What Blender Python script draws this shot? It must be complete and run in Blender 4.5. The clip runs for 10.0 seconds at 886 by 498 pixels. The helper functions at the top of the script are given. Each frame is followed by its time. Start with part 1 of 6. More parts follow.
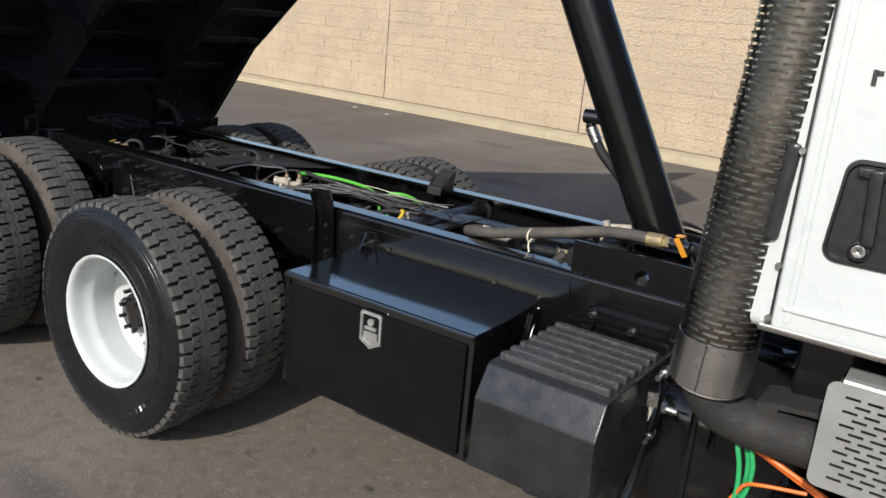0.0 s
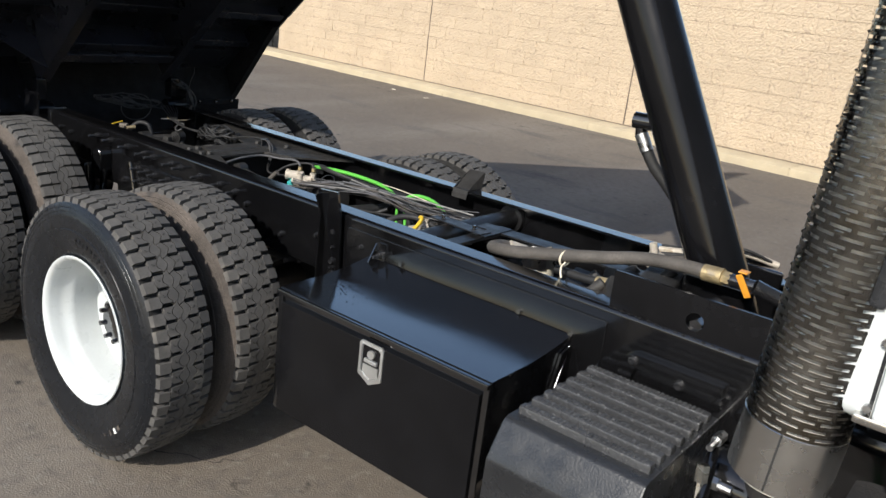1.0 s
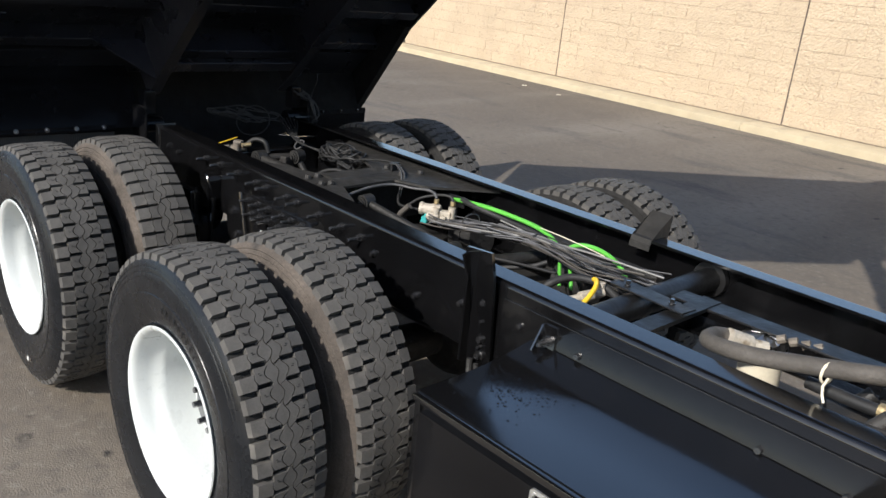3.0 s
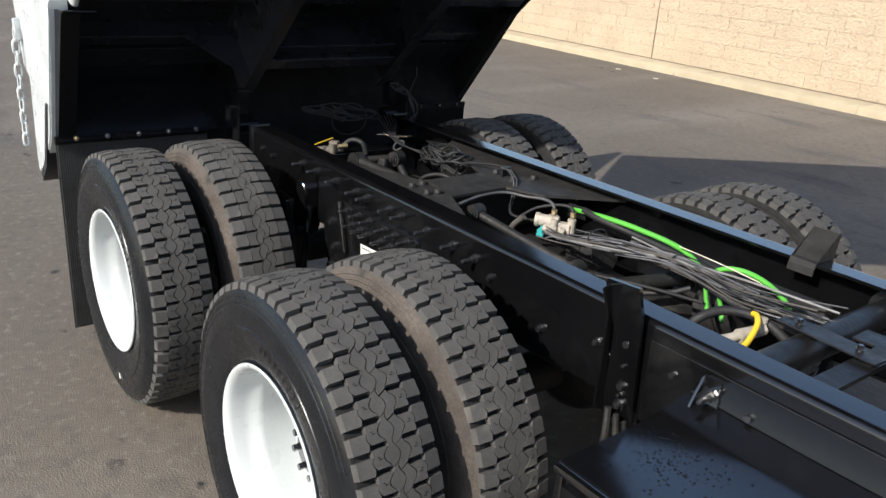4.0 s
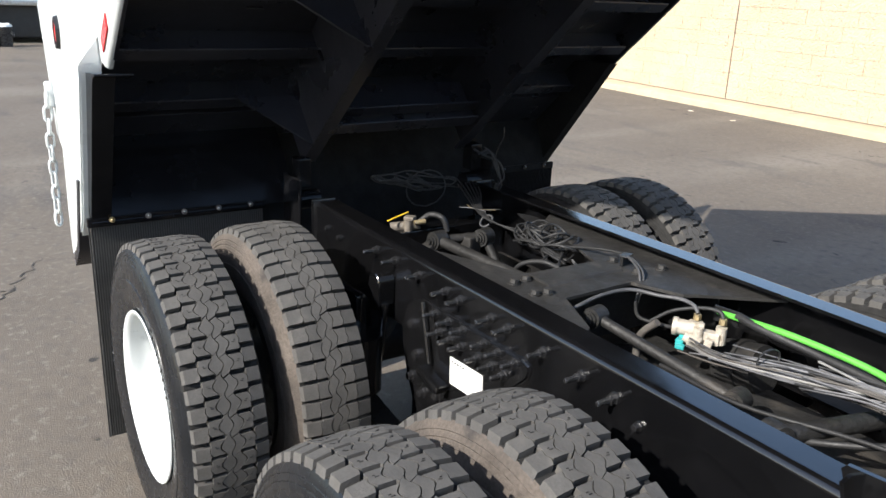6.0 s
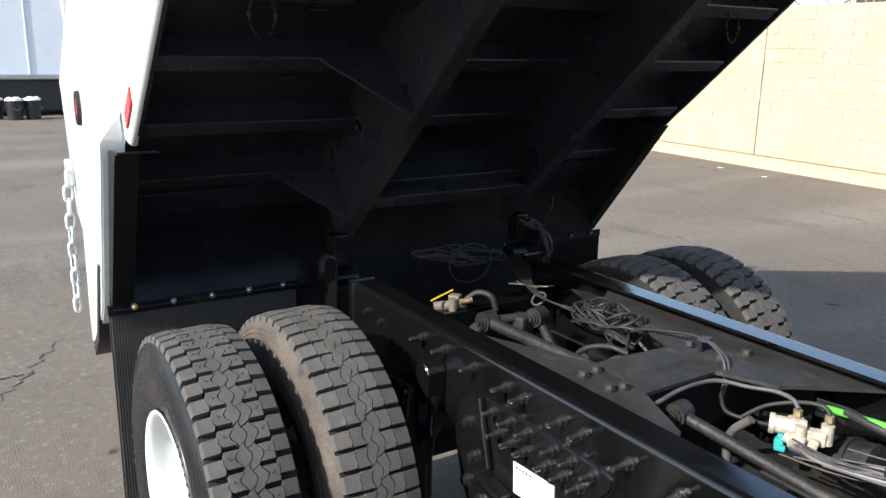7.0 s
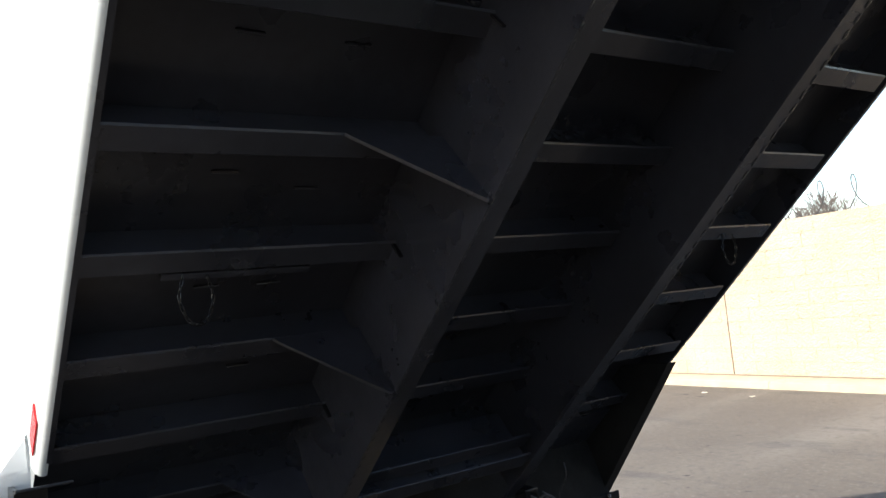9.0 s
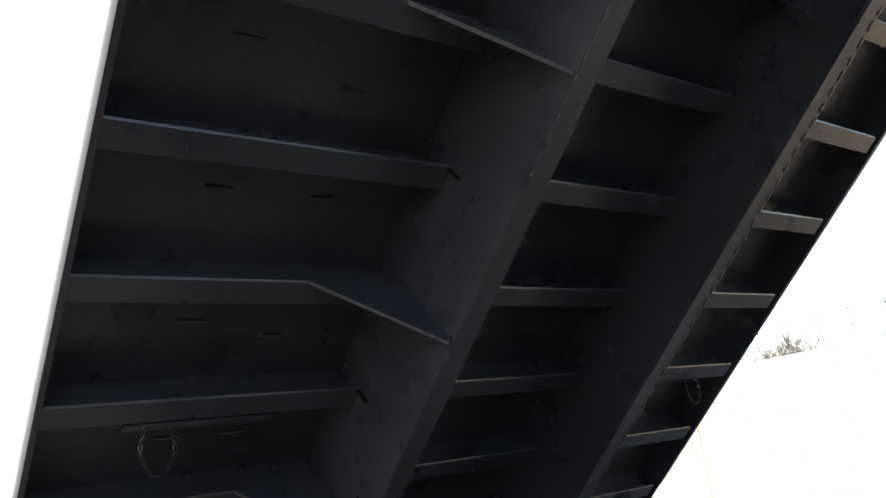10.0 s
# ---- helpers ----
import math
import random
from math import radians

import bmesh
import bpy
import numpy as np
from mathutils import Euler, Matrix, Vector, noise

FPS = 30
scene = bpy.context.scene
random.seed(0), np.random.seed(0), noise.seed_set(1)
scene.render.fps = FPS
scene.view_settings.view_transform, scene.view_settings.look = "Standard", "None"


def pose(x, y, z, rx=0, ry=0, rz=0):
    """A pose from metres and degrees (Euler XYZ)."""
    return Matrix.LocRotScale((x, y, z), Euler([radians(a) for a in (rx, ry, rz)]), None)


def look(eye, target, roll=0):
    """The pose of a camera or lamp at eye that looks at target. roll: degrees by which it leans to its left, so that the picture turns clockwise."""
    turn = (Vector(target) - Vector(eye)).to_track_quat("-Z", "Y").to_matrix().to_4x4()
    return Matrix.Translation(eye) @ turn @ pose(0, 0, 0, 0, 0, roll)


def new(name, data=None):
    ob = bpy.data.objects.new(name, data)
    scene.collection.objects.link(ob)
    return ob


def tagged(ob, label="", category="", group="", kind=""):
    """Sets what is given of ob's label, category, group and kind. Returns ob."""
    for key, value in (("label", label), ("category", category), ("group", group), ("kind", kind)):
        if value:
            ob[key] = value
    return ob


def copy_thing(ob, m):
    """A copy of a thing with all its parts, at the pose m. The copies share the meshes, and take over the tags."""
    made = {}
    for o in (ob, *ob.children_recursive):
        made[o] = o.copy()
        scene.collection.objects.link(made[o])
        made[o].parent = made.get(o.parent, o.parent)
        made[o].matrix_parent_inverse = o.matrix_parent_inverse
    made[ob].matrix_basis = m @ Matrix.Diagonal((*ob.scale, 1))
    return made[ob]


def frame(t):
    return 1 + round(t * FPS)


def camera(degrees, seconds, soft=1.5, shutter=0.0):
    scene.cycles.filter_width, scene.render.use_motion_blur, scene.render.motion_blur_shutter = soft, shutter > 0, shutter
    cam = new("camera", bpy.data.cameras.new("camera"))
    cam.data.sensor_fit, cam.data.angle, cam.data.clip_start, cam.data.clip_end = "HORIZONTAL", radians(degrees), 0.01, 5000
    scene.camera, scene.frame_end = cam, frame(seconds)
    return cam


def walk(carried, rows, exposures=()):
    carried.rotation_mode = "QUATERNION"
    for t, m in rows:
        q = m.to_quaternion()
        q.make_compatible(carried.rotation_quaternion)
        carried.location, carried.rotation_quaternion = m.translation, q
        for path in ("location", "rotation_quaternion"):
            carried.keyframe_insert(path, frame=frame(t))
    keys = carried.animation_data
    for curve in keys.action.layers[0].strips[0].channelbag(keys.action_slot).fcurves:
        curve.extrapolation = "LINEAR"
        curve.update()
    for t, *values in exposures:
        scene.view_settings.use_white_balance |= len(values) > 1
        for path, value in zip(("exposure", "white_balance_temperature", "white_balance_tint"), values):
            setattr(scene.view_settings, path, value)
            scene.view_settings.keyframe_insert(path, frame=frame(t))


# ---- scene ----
cam = camera(58.0, 10.0)
PATH = [
    (0, (2.87, -2.958, 1.827), (1.789, -1.367, 1.279), 5.2),
    (0.5, (2.777, -2.768, 1.83), (1.667, -1.203, 1.266), 5.1),
    (1, (2.658, -2.559, 1.835), (1.514, -1.032, 1.237), 7.0),
    (1.5, (2.473, -2.426, 1.841), (1.27, -0.957, 1.211), 7.5),
    (2, (2.29, -2.319, 1.844), (1.051, -0.879, 1.218), 6.7),
    (3.5, (1.853, -1.992, 1.826), (0.438, -0.753, 1.146), 5.1),
    (4, (1.664, -1.951, 1.828), (0.197, -0.789, 1.122), 4.0),
    (4.5, (1.502, -1.906, 1.821), (0.004, -0.789, 1.108), 3.0),
    (5, (1.334, -1.814, 1.809), (-0.197, -0.736, 1.105), 2.4),
    (6.5, (0.915, -1.677, 1.818), (-0.688, -0.621, 1.26), 2.2),
    (7, (0.771, -1.638, 1.811), (-0.866, -0.595, 1.33), 0.9),
    (7.5, (0.633, -1.531, 1.808), (-1.022, -0.485, 1.398), 0.1),
    (8, (0.526, -1.467, 1.802), (-1.157, -0.418, 1.539), -0.9),
    (8.5, (0.408, -1.445, 1.809), (-1.264, -0.349, 1.78), -3.5),
    (9, (0.374, -1.432, 1.821), (-1.25, -0.273, 1.962), -6.0),
    (9.5, (0.392, -1.439, 1.819), (-1.17, -0.233, 2.147), -7.3),
    (10, (0.424, -1.445, 1.797), (-1.084, -0.23, 2.297), -7.8),
]
EXPOSURES = [(0, -0.08), (1.0, 0.2), (1.5, 0.26), (2.0, 0.45), (3.5, 0.26), (5.0, 0.67), (6.5, 0.87), (7.5, 0.92), (8.5, 1.0), (9.0, 1.0), (9.5, 1.08), (10.0, 1.66)]
walk(cam, [(t, look(eye, target, roll)) for t, eye, target, roll in PATH], EXPOSURES)

# ---- light: clear winter sky, one sun from the near side ----
SHADOW = (-0.22, 1.42)  # metres that a shadow runs for each metre of height
world = bpy.data.worlds.new("world")
scene.world = world
world.use_nodes = True
wn = world.node_tree.nodes
sky = wn.new("ShaderNodeTexSky")
sky.sky_type, sky.sun_disc = "NISHITA", False
sky.sun_elevation = math.atan2(1, math.hypot(*SHADOW))
sky.sun_rotation = math.atan2(-SHADOW[0], -SHADOW[1])
world.node_tree.links.new(sky.outputs[0], wn["Background"].inputs[0])
wn["Background"].inputs[1].default_value = 0.18
sun = new("sun", bpy.data.lights.new("sun", "SUN"))
sun.data.energy, sun.data.angle, sun.data.color = 5.0, radians(0.6), (1.0, 0.955, 0.885)
sun.matrix_world = look((0, 0, 12), (SHADOW[0], SHADOW[1], 11))


# ---- materials ----
def mat(name, col, rough=0.5, metal=0.0, var=0.2, scale=6.0, bump=0.15, grain=90.0, rnd=0.0, dirt=None, coat=0.0, rvar=0.12, spec=0.5, place=False, deep=0.01):
    """A surface with blotches, grain, relief and, if given, dirt (colour, share, scale)."""
    m = bpy.data.materials.new(name)
    m.use_nodes = True
    t, link = m.node_tree, m.node_tree.links.new
    b = t.nodes["Principled BSDF"]
    b.inputs["Metallic"].default_value = metal
    b.inputs["Coat Weight"].default_value = coat
    b.inputs["Coat Roughness"].default_value = 0.08
    b.inputs["Specular IOR Level"].default_value = spec
    at = t.nodes.new("ShaderNodeNewGeometry").outputs["Position"] if place else t.nodes.new("ShaderNodeTexCoord").outputs["Object"]

    def cloud(size, detail=4.0, low=0.3, high=0.7):
        n = t.nodes.new("ShaderNodeTexNoise")
        n.inputs["Scale"].default_value, n.inputs["Detail"].default_value = size, detail
        link(at, n.inputs["Vector"])
        r = t.nodes.new("ShaderNodeMapRange")
        r.inputs["From Min"].default_value, r.inputs["From Max"].default_value = low, high
        link(n.outputs["Fac"], r.inputs["Value"])
        return r.outputs["Result"]

    def mix(fac, a, c):
        n = t.nodes.new("ShaderNodeMix")
        n.data_type = "RGBA"
        for socket, value in ((n.inputs[0], fac), (n.inputs[6], a), (n.inputs[7], c)):
            if isinstance(value, bpy.types.NodeSocket):
                link(value, socket)
            elif isinstance(value, float):
                socket.default_value = value
            else:
                socket.default_value = (*value, 1)
        return n.outputs[2]

    def tone(f):
        return tuple(min(1, c * f) for c in col)

    colour = mix(cloud(scale), tone(1 - var), tone(1 + var))
    colour = mix(cloud(grain, 2.0), colour, mix(0.5, colour, tone(1 - 1.5 * min(var, 0.6))))
    if rnd:
        info = t.nodes.new("ShaderNodeObjectInfo")
        r = t.nodes.new("ShaderNodeMapRange")
        r.inputs["To Min"].default_value, r.inputs["To Max"].default_value = 1 - rnd, 1 + rnd
        link(info.outputs["Random"], r.inputs["Value"])
        v = t.nodes.new("ShaderNodeHueSaturation")
        link(colour, v.inputs["Color"])
        link(r.outputs["Result"], v.inputs["Value"])
        colour = v.outputs["Color"]
    if dirt:
        share = dirt[1]
        mask = cloud(dirt[2], 8.0, 0.72 - 0.45 * share, 0.86 - 0.45 * share)
        colour = mix(mask, colour, dirt[0])
    link(colour, b.inputs["Base Color"])
    r = t.nodes.new("ShaderNodeMapRange")
    r.inputs["To Min"].default_value, r.inputs["To Max"].default_value = max(0.03, rough - rvar), min(1, rough + rvar)
    link(cloud(scale * 2.3, 6.0), r.inputs["Value"])
    link(r.outputs["Result"], b.inputs["Roughness"])
    if bump:
        n = t.nodes.new("ShaderNodeBump")
        n.inputs["Strength"].default_value, n.inputs["Distance"].default_value = bump, deep
        link(cloud(grain, 5.0, 0.2, 0.8), n.inputs["Height"])
        link(n.outputs["Normal"], b.inputs["Normal"])
    return m


def asphalt_mat():
    m = mat("asphalt", (0.139, 0.116, 0.092), 0.9, 0, 0.16, 0.35, 0.0, 260.0, spec=0.3)
    t, link = m.node_tree, m.node_tree.links.new
    b = t.nodes["Principled BSDF"]
    at = t.nodes.new("ShaderNodeTexCoord").outputs["Object"]
    base = b.inputs["Base Color"].links[0].from_socket

    def ramp(kind, size, low, high, stretch=None, out=0):
        n = t.nodes.new(kind)
        n.inputs["Scale"].default_value = size
        if kind == "ShaderNodeTexNoise":
            n.inputs["Detail"].default_value = 7.0
        src = at
        if stretch:
            mp = t.nodes.new("ShaderNodeMapping")
            mp.inputs["Scale"].default_value = stretch
            mp.inputs["Rotation"].default_value = (0, 0, 0.35)
            link(at, mp.inputs["Vector"])
            src = mp.outputs[0]
        link(src, n.inputs["Vector"])
        r = t.nodes.new("ShaderNodeMapRange")
        r.inputs["From Min"].default_value, r.inputs["From Max"].default_value = low, high
        link(n.outputs[out], r.inputs["Value"])
        return r.outputs["Result"]

    def mix(fac, a, col, mode="MIX"):
        n = t.nodes.new("ShaderNodeMix")
        n.data_type, n.blend_type = "RGBA", mode
        link(fac, n.inputs[0])
        link(a, n.inputs[6])
        n.inputs[7].default_value = (*col, 1)
        return n.outputs[2]

    c = mix(ramp("ShaderNodeTexNoise", 0.5, 0.5, 0.72, (1, 0.25, 1)), base, (0.195, 0.17, 0.14))
    c = mix(ramp("ShaderNodeTexNoise", 1.1, 0.57, 0.75, (0.5, 1.6, 1)), c, (0.075, 0.069, 0.063))
    c = mix(ramp("ShaderNodeTexNoise", 13.0, 0.5, 0.8), c, (0.095, 0.083, 0.071))
    c = mix(ramp("ShaderNodeTexNoise", 21.0, 0.56, 0.78), c, (0.2, 0.18, 0.152))
    c = mix(ramp("ShaderNodeTexNoise", 5.0, 0.68, 0.74), c, (0.03, 0.028, 0.026))
    vo = t.nodes.new("ShaderNodeTexVoronoi")
    vo.feature = "DISTANCE_TO_EDGE"
    vo.inputs["Scale"].default_value = 0.42
    nz = t.nodes.new("ShaderNodeTexNoise")
    nz.inputs["Scale"].default_value, nz.inputs["Detail"].default_value = 2.2, 6.0
    link(at, nz.inputs["Vector"])
    ad = t.nodes.new("ShaderNodeMix")
    ad.data_type, ad.blend_type = "RGBA", "LINEAR_LIGHT"
    ad.inputs[0].default_value = 0.35
    link(at, ad.inputs[6])
    link(nz.outputs["Color"], ad.inputs[7])
    link(ad.outputs[2], vo.inputs["Vector"])
    cr = t.nodes.new("ShaderNodeMapRange")
    cr.inputs["From Min"].default_value, cr.inputs["From Max"].default_value = 0.003, 0.0008
    link(vo.outputs["Distance"], cr.inputs["Value"])
    some = t.nodes.new("ShaderNodeMath")
    some.operation = "MULTIPLY"
    link(cr.outputs["Result"], some.inputs[0])
    link(ramp("ShaderNodeTexNoise", 0.3, 0.6, 0.66), some.inputs[1])
    c = mix(some.outputs[0], c, (0.022, 0.02, 0.018))
    c = mix(ramp("ShaderNodeTexVoronoi", 120.0, 0.2, 0.05), c, (0.26, 0.24, 0.21))
    c = mix(ramp("ShaderNodeTexNoise", 120.0, 0.6, 0.8), c, (0.03, 0.028, 0.026))
    link(c, b.inputs["Base Color"])
    n = t.nodes.new("ShaderNodeBump")
    n.inputs["Strength"].default_value, n.inputs["Distance"].default_value = 0.5, 0.006
    link(ramp("ShaderNodeTexNoise", 130.0, 0.2, 0.8), n.inputs["Height"])
    link(n.outputs["Normal"], b.inputs["Normal"])
    return m


BLACK = mat("black_gloss_paint", (0.005, 0.005, 0.0055), 0.10, 0, 0.3, 4, 0.008, 16, coat=1.0, rvar=0.03, spec=0.8, dirt=((0.011, 0.011, 0.011), 0.1, 5))
BEDBLACK = mat("black_bed_paint", (0.0162, 0.0167, 0.0212), 0.32, 0, 0.35, 2.5, 0.05, 30, dirt=((0.023, 0.02, 0.0185), 0.12, 2.5))
FRAMEBLACK = mat("black_chassis_paint", (0.0045, 0.0045, 0.005), 0.15, 0, 0.35, 5, 0.02, 30, rvar=0.06, coat=0.5, dirt=((0.014, 0.0135, 0.013), 0.12, 6))
# lighter than the flap's sheet, so the ribs stand out
FLAPRIB = mat("pale_flap_rib", (0.06, 0.058, 0.055), 0.8, 0, 0.25, 7, 0.1, 100)
# dust film, with the grey of sunlit plates put into the colour
DUSTLITPLATE = mat("dusty_sunlit_steel", (0.027, 0.0258, 0.0245), 0.6, 0, 0.35, 9, 0.12, 60, spec=0.3, dirt=((0.055, 0.050, 0.044), 0.25, 14))
SATIN = mat("satin_black_steel", (0.008, 0.008, 0.0085), 0.42, 0, 0.3, 8, 0.1, 60, dirt=((0.03, 0.027, 0.024), 0.2, 12))
GRIMY = mat("grimy_chassis_steel", (0.015, 0.0145, 0.014), 0.6, 0, 0.4, 7, 0.3, 60, dirt=((0.042, 0.037, 0.032), 0.35, 9))
RUBBER = mat("tyre_sidewall_rubber", (0.0095, 0.0105, 0.0125), 0.27, 0, 0.25, 9, 0.03, 120, rvar=0.07, spec=0.28, dirt=((0.017, 0.0165, 0.016), 0.1, 7))
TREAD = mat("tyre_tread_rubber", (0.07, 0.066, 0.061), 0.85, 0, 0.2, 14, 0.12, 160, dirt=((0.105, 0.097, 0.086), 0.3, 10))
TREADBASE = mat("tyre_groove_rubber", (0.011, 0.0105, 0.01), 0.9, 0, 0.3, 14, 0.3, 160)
DUSTY = mat("dusty_inner_sidewall", (0.082, 0.067, 0.055), 0.9, 0, 0.4, 7, 0.25, 120, dirt=((0.03, 0.027, 0.025), 0.35, 8))
PLASTIC = mat("black_ribbed_plastic", (0.021, 0.022, 0.024), 0.3, 0, 0.3, 8, 0.1, 160, dirt=((0.06, 0.06, 0.06), 0.10, 60))
WORN = mat("worn_grip_plastic", (0.045, 0.046, 0.048), 0.3, 0, 0.3, 8, 0.2, 200, dirt=((0.13, 0.13, 0.13), 0.3, 110))
HANDLE = mat("black_handle_plastic", (0.012, 0.012, 0.0125), 0.4, 0, 0.2, 20, 0.05, 150)
MAT_RUBBER = mat("mud_flap_rubber", (0.024, 0.023, 0.022), 0.7, 0, 0.25, 7, 0.2, 100)
WHITE = mat("white_enamel", (0.52, 0.545, 0.54), 0.3, 0, 0.04, 2.5, 0.02, 60, coat=0.15)
RIMWHITE = mat("white_rim_paint", (0.56, 0.585, 0.58), 0.35, 0, 0.03, 9, 0.04, 90, dirt=((0.55, 0.54, 0.5), 0.1, 14))
STEEL = mat("polished_stainless", (0.60, 0.59, 0.565), 0.27, 1, 0.05, 5, 0.03, 140, rvar=0.06)
LATCH = mat("bright_latch_steel", (0.60, 0.60, 0.585), 0.40, 0.85, 0.05, 12, 0.03, 140, rvar=0.06)
DARKSTEEL = mat("heat_darkened_stainless", (0.19, 0.178, 0.16), 0.3, 1, 0.35, 5, 0.08, 60, dirt=((0.12, 0.1, 0.07), 0.3, 6))
ZINC = mat("zinc_steel", (0.45, 0.45, 0.45), 0.35, 1, 0.2, 20, 0.1, 120)
STUD = mat("black_painted_stud", (0.021, 0.021, 0.022), 0.22, 0.1, 0.4, 30, 0.15, 200, coat=0.8)
CAST = mat("black_painted_casting", (0.006, 0.006, 0.0065), 0.20, 0, 0.4, 9, 0.06, 70, coat=0.5, rvar=0.06)
# black that stands for shade on the bed's far side and middle
SHADEBLACK = mat("shade_black", (0.0075, 0.0072, 0.007), 0.85, 0, 0.35, 8, 0.15, 80, spec=0.2)
BRUSHED = mat("brushed_stainless_sheet", (0.36, 0.36, 0.35), 0.44, 0.55, 0.08, 8, 0.03, 160, rvar=0.08)
HOIST = mat("black_cylinder_paint", (0.006, 0.006, 0.0068), 0.17, 0, 0.3, 4, 0.02, 30, spec=0.24, rvar=0.05)
BOLT = mat("black_painted_bolt", (0.014, 0.014, 0.015), 0.14, 0.0, 0.3, 30, 0.1, 200, coat=1.0)
HOSE = mat("dusty_hose_rubber", (0.075, 0.067, 0.059), 0.75, 0, 0.3, 12, 0.2, 120)
WRAP = mat("exhaust_wrap", (0.021, 0.0195, 0.0185), 0.8, 0, 0.3, 8, 0.3, 90)
PIPE = mat("dull_exhaust_pipe", (0.55, 0.52, 0.46), 0.5, 0.25, 0.3, 6, 0.1, 60)
SEALANT = mat("joint_sealant", (0.10, 0.078, 0.06), 0.9)
CABLE = mat("grey_cable_sheath", (0.10, 0.10, 0.105), 0.55, 0, 0.3, 12, 0.1, 100, rnd=0.5)
PALECABLE = mat("pale_grey_cable", (0.20, 0.195, 0.185), 0.45, 0, 0.2, 20, 0.05, 100)
DARKCABLE = mat("black_cable_sheath", (0.014, 0.014, 0.0145), 0.62, 0, 0.3, 12, 0.1, 100)
GREEN = mat("lime_air_line", (0.10, 0.42, 0.055), 0.4, 0, 0.1, 12, 0.05, 100)
DEEPGREEN = mat("green_air_line", (0.03, 0.35, 0.12), 0.35, 0, 0.1, 12, 0.05, 100)
AMBER = mat("amber_dipped_lever", (0.72, 0.30, 0.03), 0.4, 0, 0.15, 30, 0.1, 100)
ORANGE = mat("orange_air_line", (0.8, 0.17, 0.03), 0.4, 0, 0.15, 12, 0.05, 100)
YELLOW = mat("yellow_plastic", (0.85, 0.55, 0.03), 0.4, 0, 0.1, 14, 0.05, 100)
DROP = mat("water_drop", (0.004, 0.004, 0.005), 0.05, 0, 0.0, 4, 0.0, 20, rvar=0.02, spec=0.8)
DUSTALLOY = mat("grimy_cast_alloy", (0.19, 0.165, 0.135), 0.65, 0.2, 0.3, 25, 0.3, 150, dirt=((0.1, 0.085, 0.065), 0.35, 25))
TEAL = mat("teal_plastic", (0.025, 0.30, 0.30), 0.4, 0, 0.15, 25, 0.05, 100)
BRASS = mat("dusty_brass", (0.46, 0.36, 0.2), 0.5, 0.7, 0.25, 25, 0.2, 150, dirt=((0.3, 0.25, 0.18), 0.4, 30))
ALLOY = mat("dusty_cast_alloy", (0.50, 0.45, 0.375), 0.6, 0.25, 0.25, 25, 0.3, 150, dirt=((0.25, 0.2, 0.14), 0.35, 25))
CREAM = mat("cream_plastic", (0.66, 0.60, 0.47), 0.5, 0, 0.08, 14, 0.05, 100)
RED = mat("red_reflector", (0.62, 0.025, 0.03), 0.25, 0, 0.1, 40, 0.1, 300)
PAPER = mat("white_decal", (0.75, 0.74, 0.7), 0.5, 0, 0.06, 20, 0.05, 100, dirt=((0.4, 0.38, 0.34), 0.2, 25))
INK = mat("black_ink", (0.02, 0.02, 0.02), 0.5)
CONCRETE = mat("kerb_concrete", (0.42, 0.35, 0.235), 0.9, 0, 0.12, 3, 0.5, 90, rnd=0.06, dirt=((0.27, 0.235, 0.18), 0.25, 2.5))
BLOCK = mat("split_face_block", (0.462, 0.367, 0.256), 0.95, 0, 0.08, 1.2, 0.8, 30, rnd=0.03, dirt=((0.33, 0.255, 0.185), 0.3, 16), place=True, deep=0.022)
MORTAR = mat("tan_mortar", (0.36, 0.28, 0.205), 0.95, 0, 0.12, 5, 0.4, 120)
DIRT = mat("dry_dirt", (0.23, 0.18, 0.12), 1.0, 0, 0.35, 9, 1.0, 60)
TRAILER = mat("trailer_panel", (0.62, 0.66, 0.72), 0.35, 0, 0.06, 0.6, 0.02, 20)
WIRE = mat("weathered_razor_wire", (0.06, 0.058, 0.056), 0.7, 0.1, 0.2, 20, 0.1, 120)
BARK = mat("bare_twig", (0.15, 0.125, 0.105), 0.9, 0, 0.2, 20, 0.2, 80)
ASPHALT = asphalt_mat()


# ---- mesh helpers ----
def box(bm, c, s, m=None, bevel=0.0, seg=2):
    """A box of size s at c, turned by m, with its edges rounded."""
    r = bmesh.ops.create_cube(bm, size=1, matrix=Matrix.Translation(c) @ (m or Matrix()) @ Matrix.Diagonal((*s, 1)))
    if bevel:
        edges = list({e for v in r["verts"] for e in v.link_edges})
        bmesh.ops.bevel(bm, geom=edges, offset=bevel, segments=seg, affect="EDGES", profile=0.5)
    return bm


def prism(bm, outline, axis, a, b):
    """The outline, in the plane across the axis (x: y,z; y: x,z; z: x,y), drawn out from a to b."""
    put = {"x": lambda p, d: (d, *p), "y": lambda p, d: (p[0], d, p[1]), "z": lambda p, d: (*p, d)}[axis]
    lo, hi = [bm.verts.new(put(p, a)) for p in outline], [bm.verts.new(put(p, b)) for p in outline]
    n = len(outline)
    fs = [bm.faces.new(lo), bm.faces.new(hi)] + [bm.faces.new((lo[i], lo[(i + 1) % n], hi[(i + 1) % n], hi[i])) for i in range(n)]
    bmesh.ops.recalc_face_normals(bm, faces=fs)
    return bm


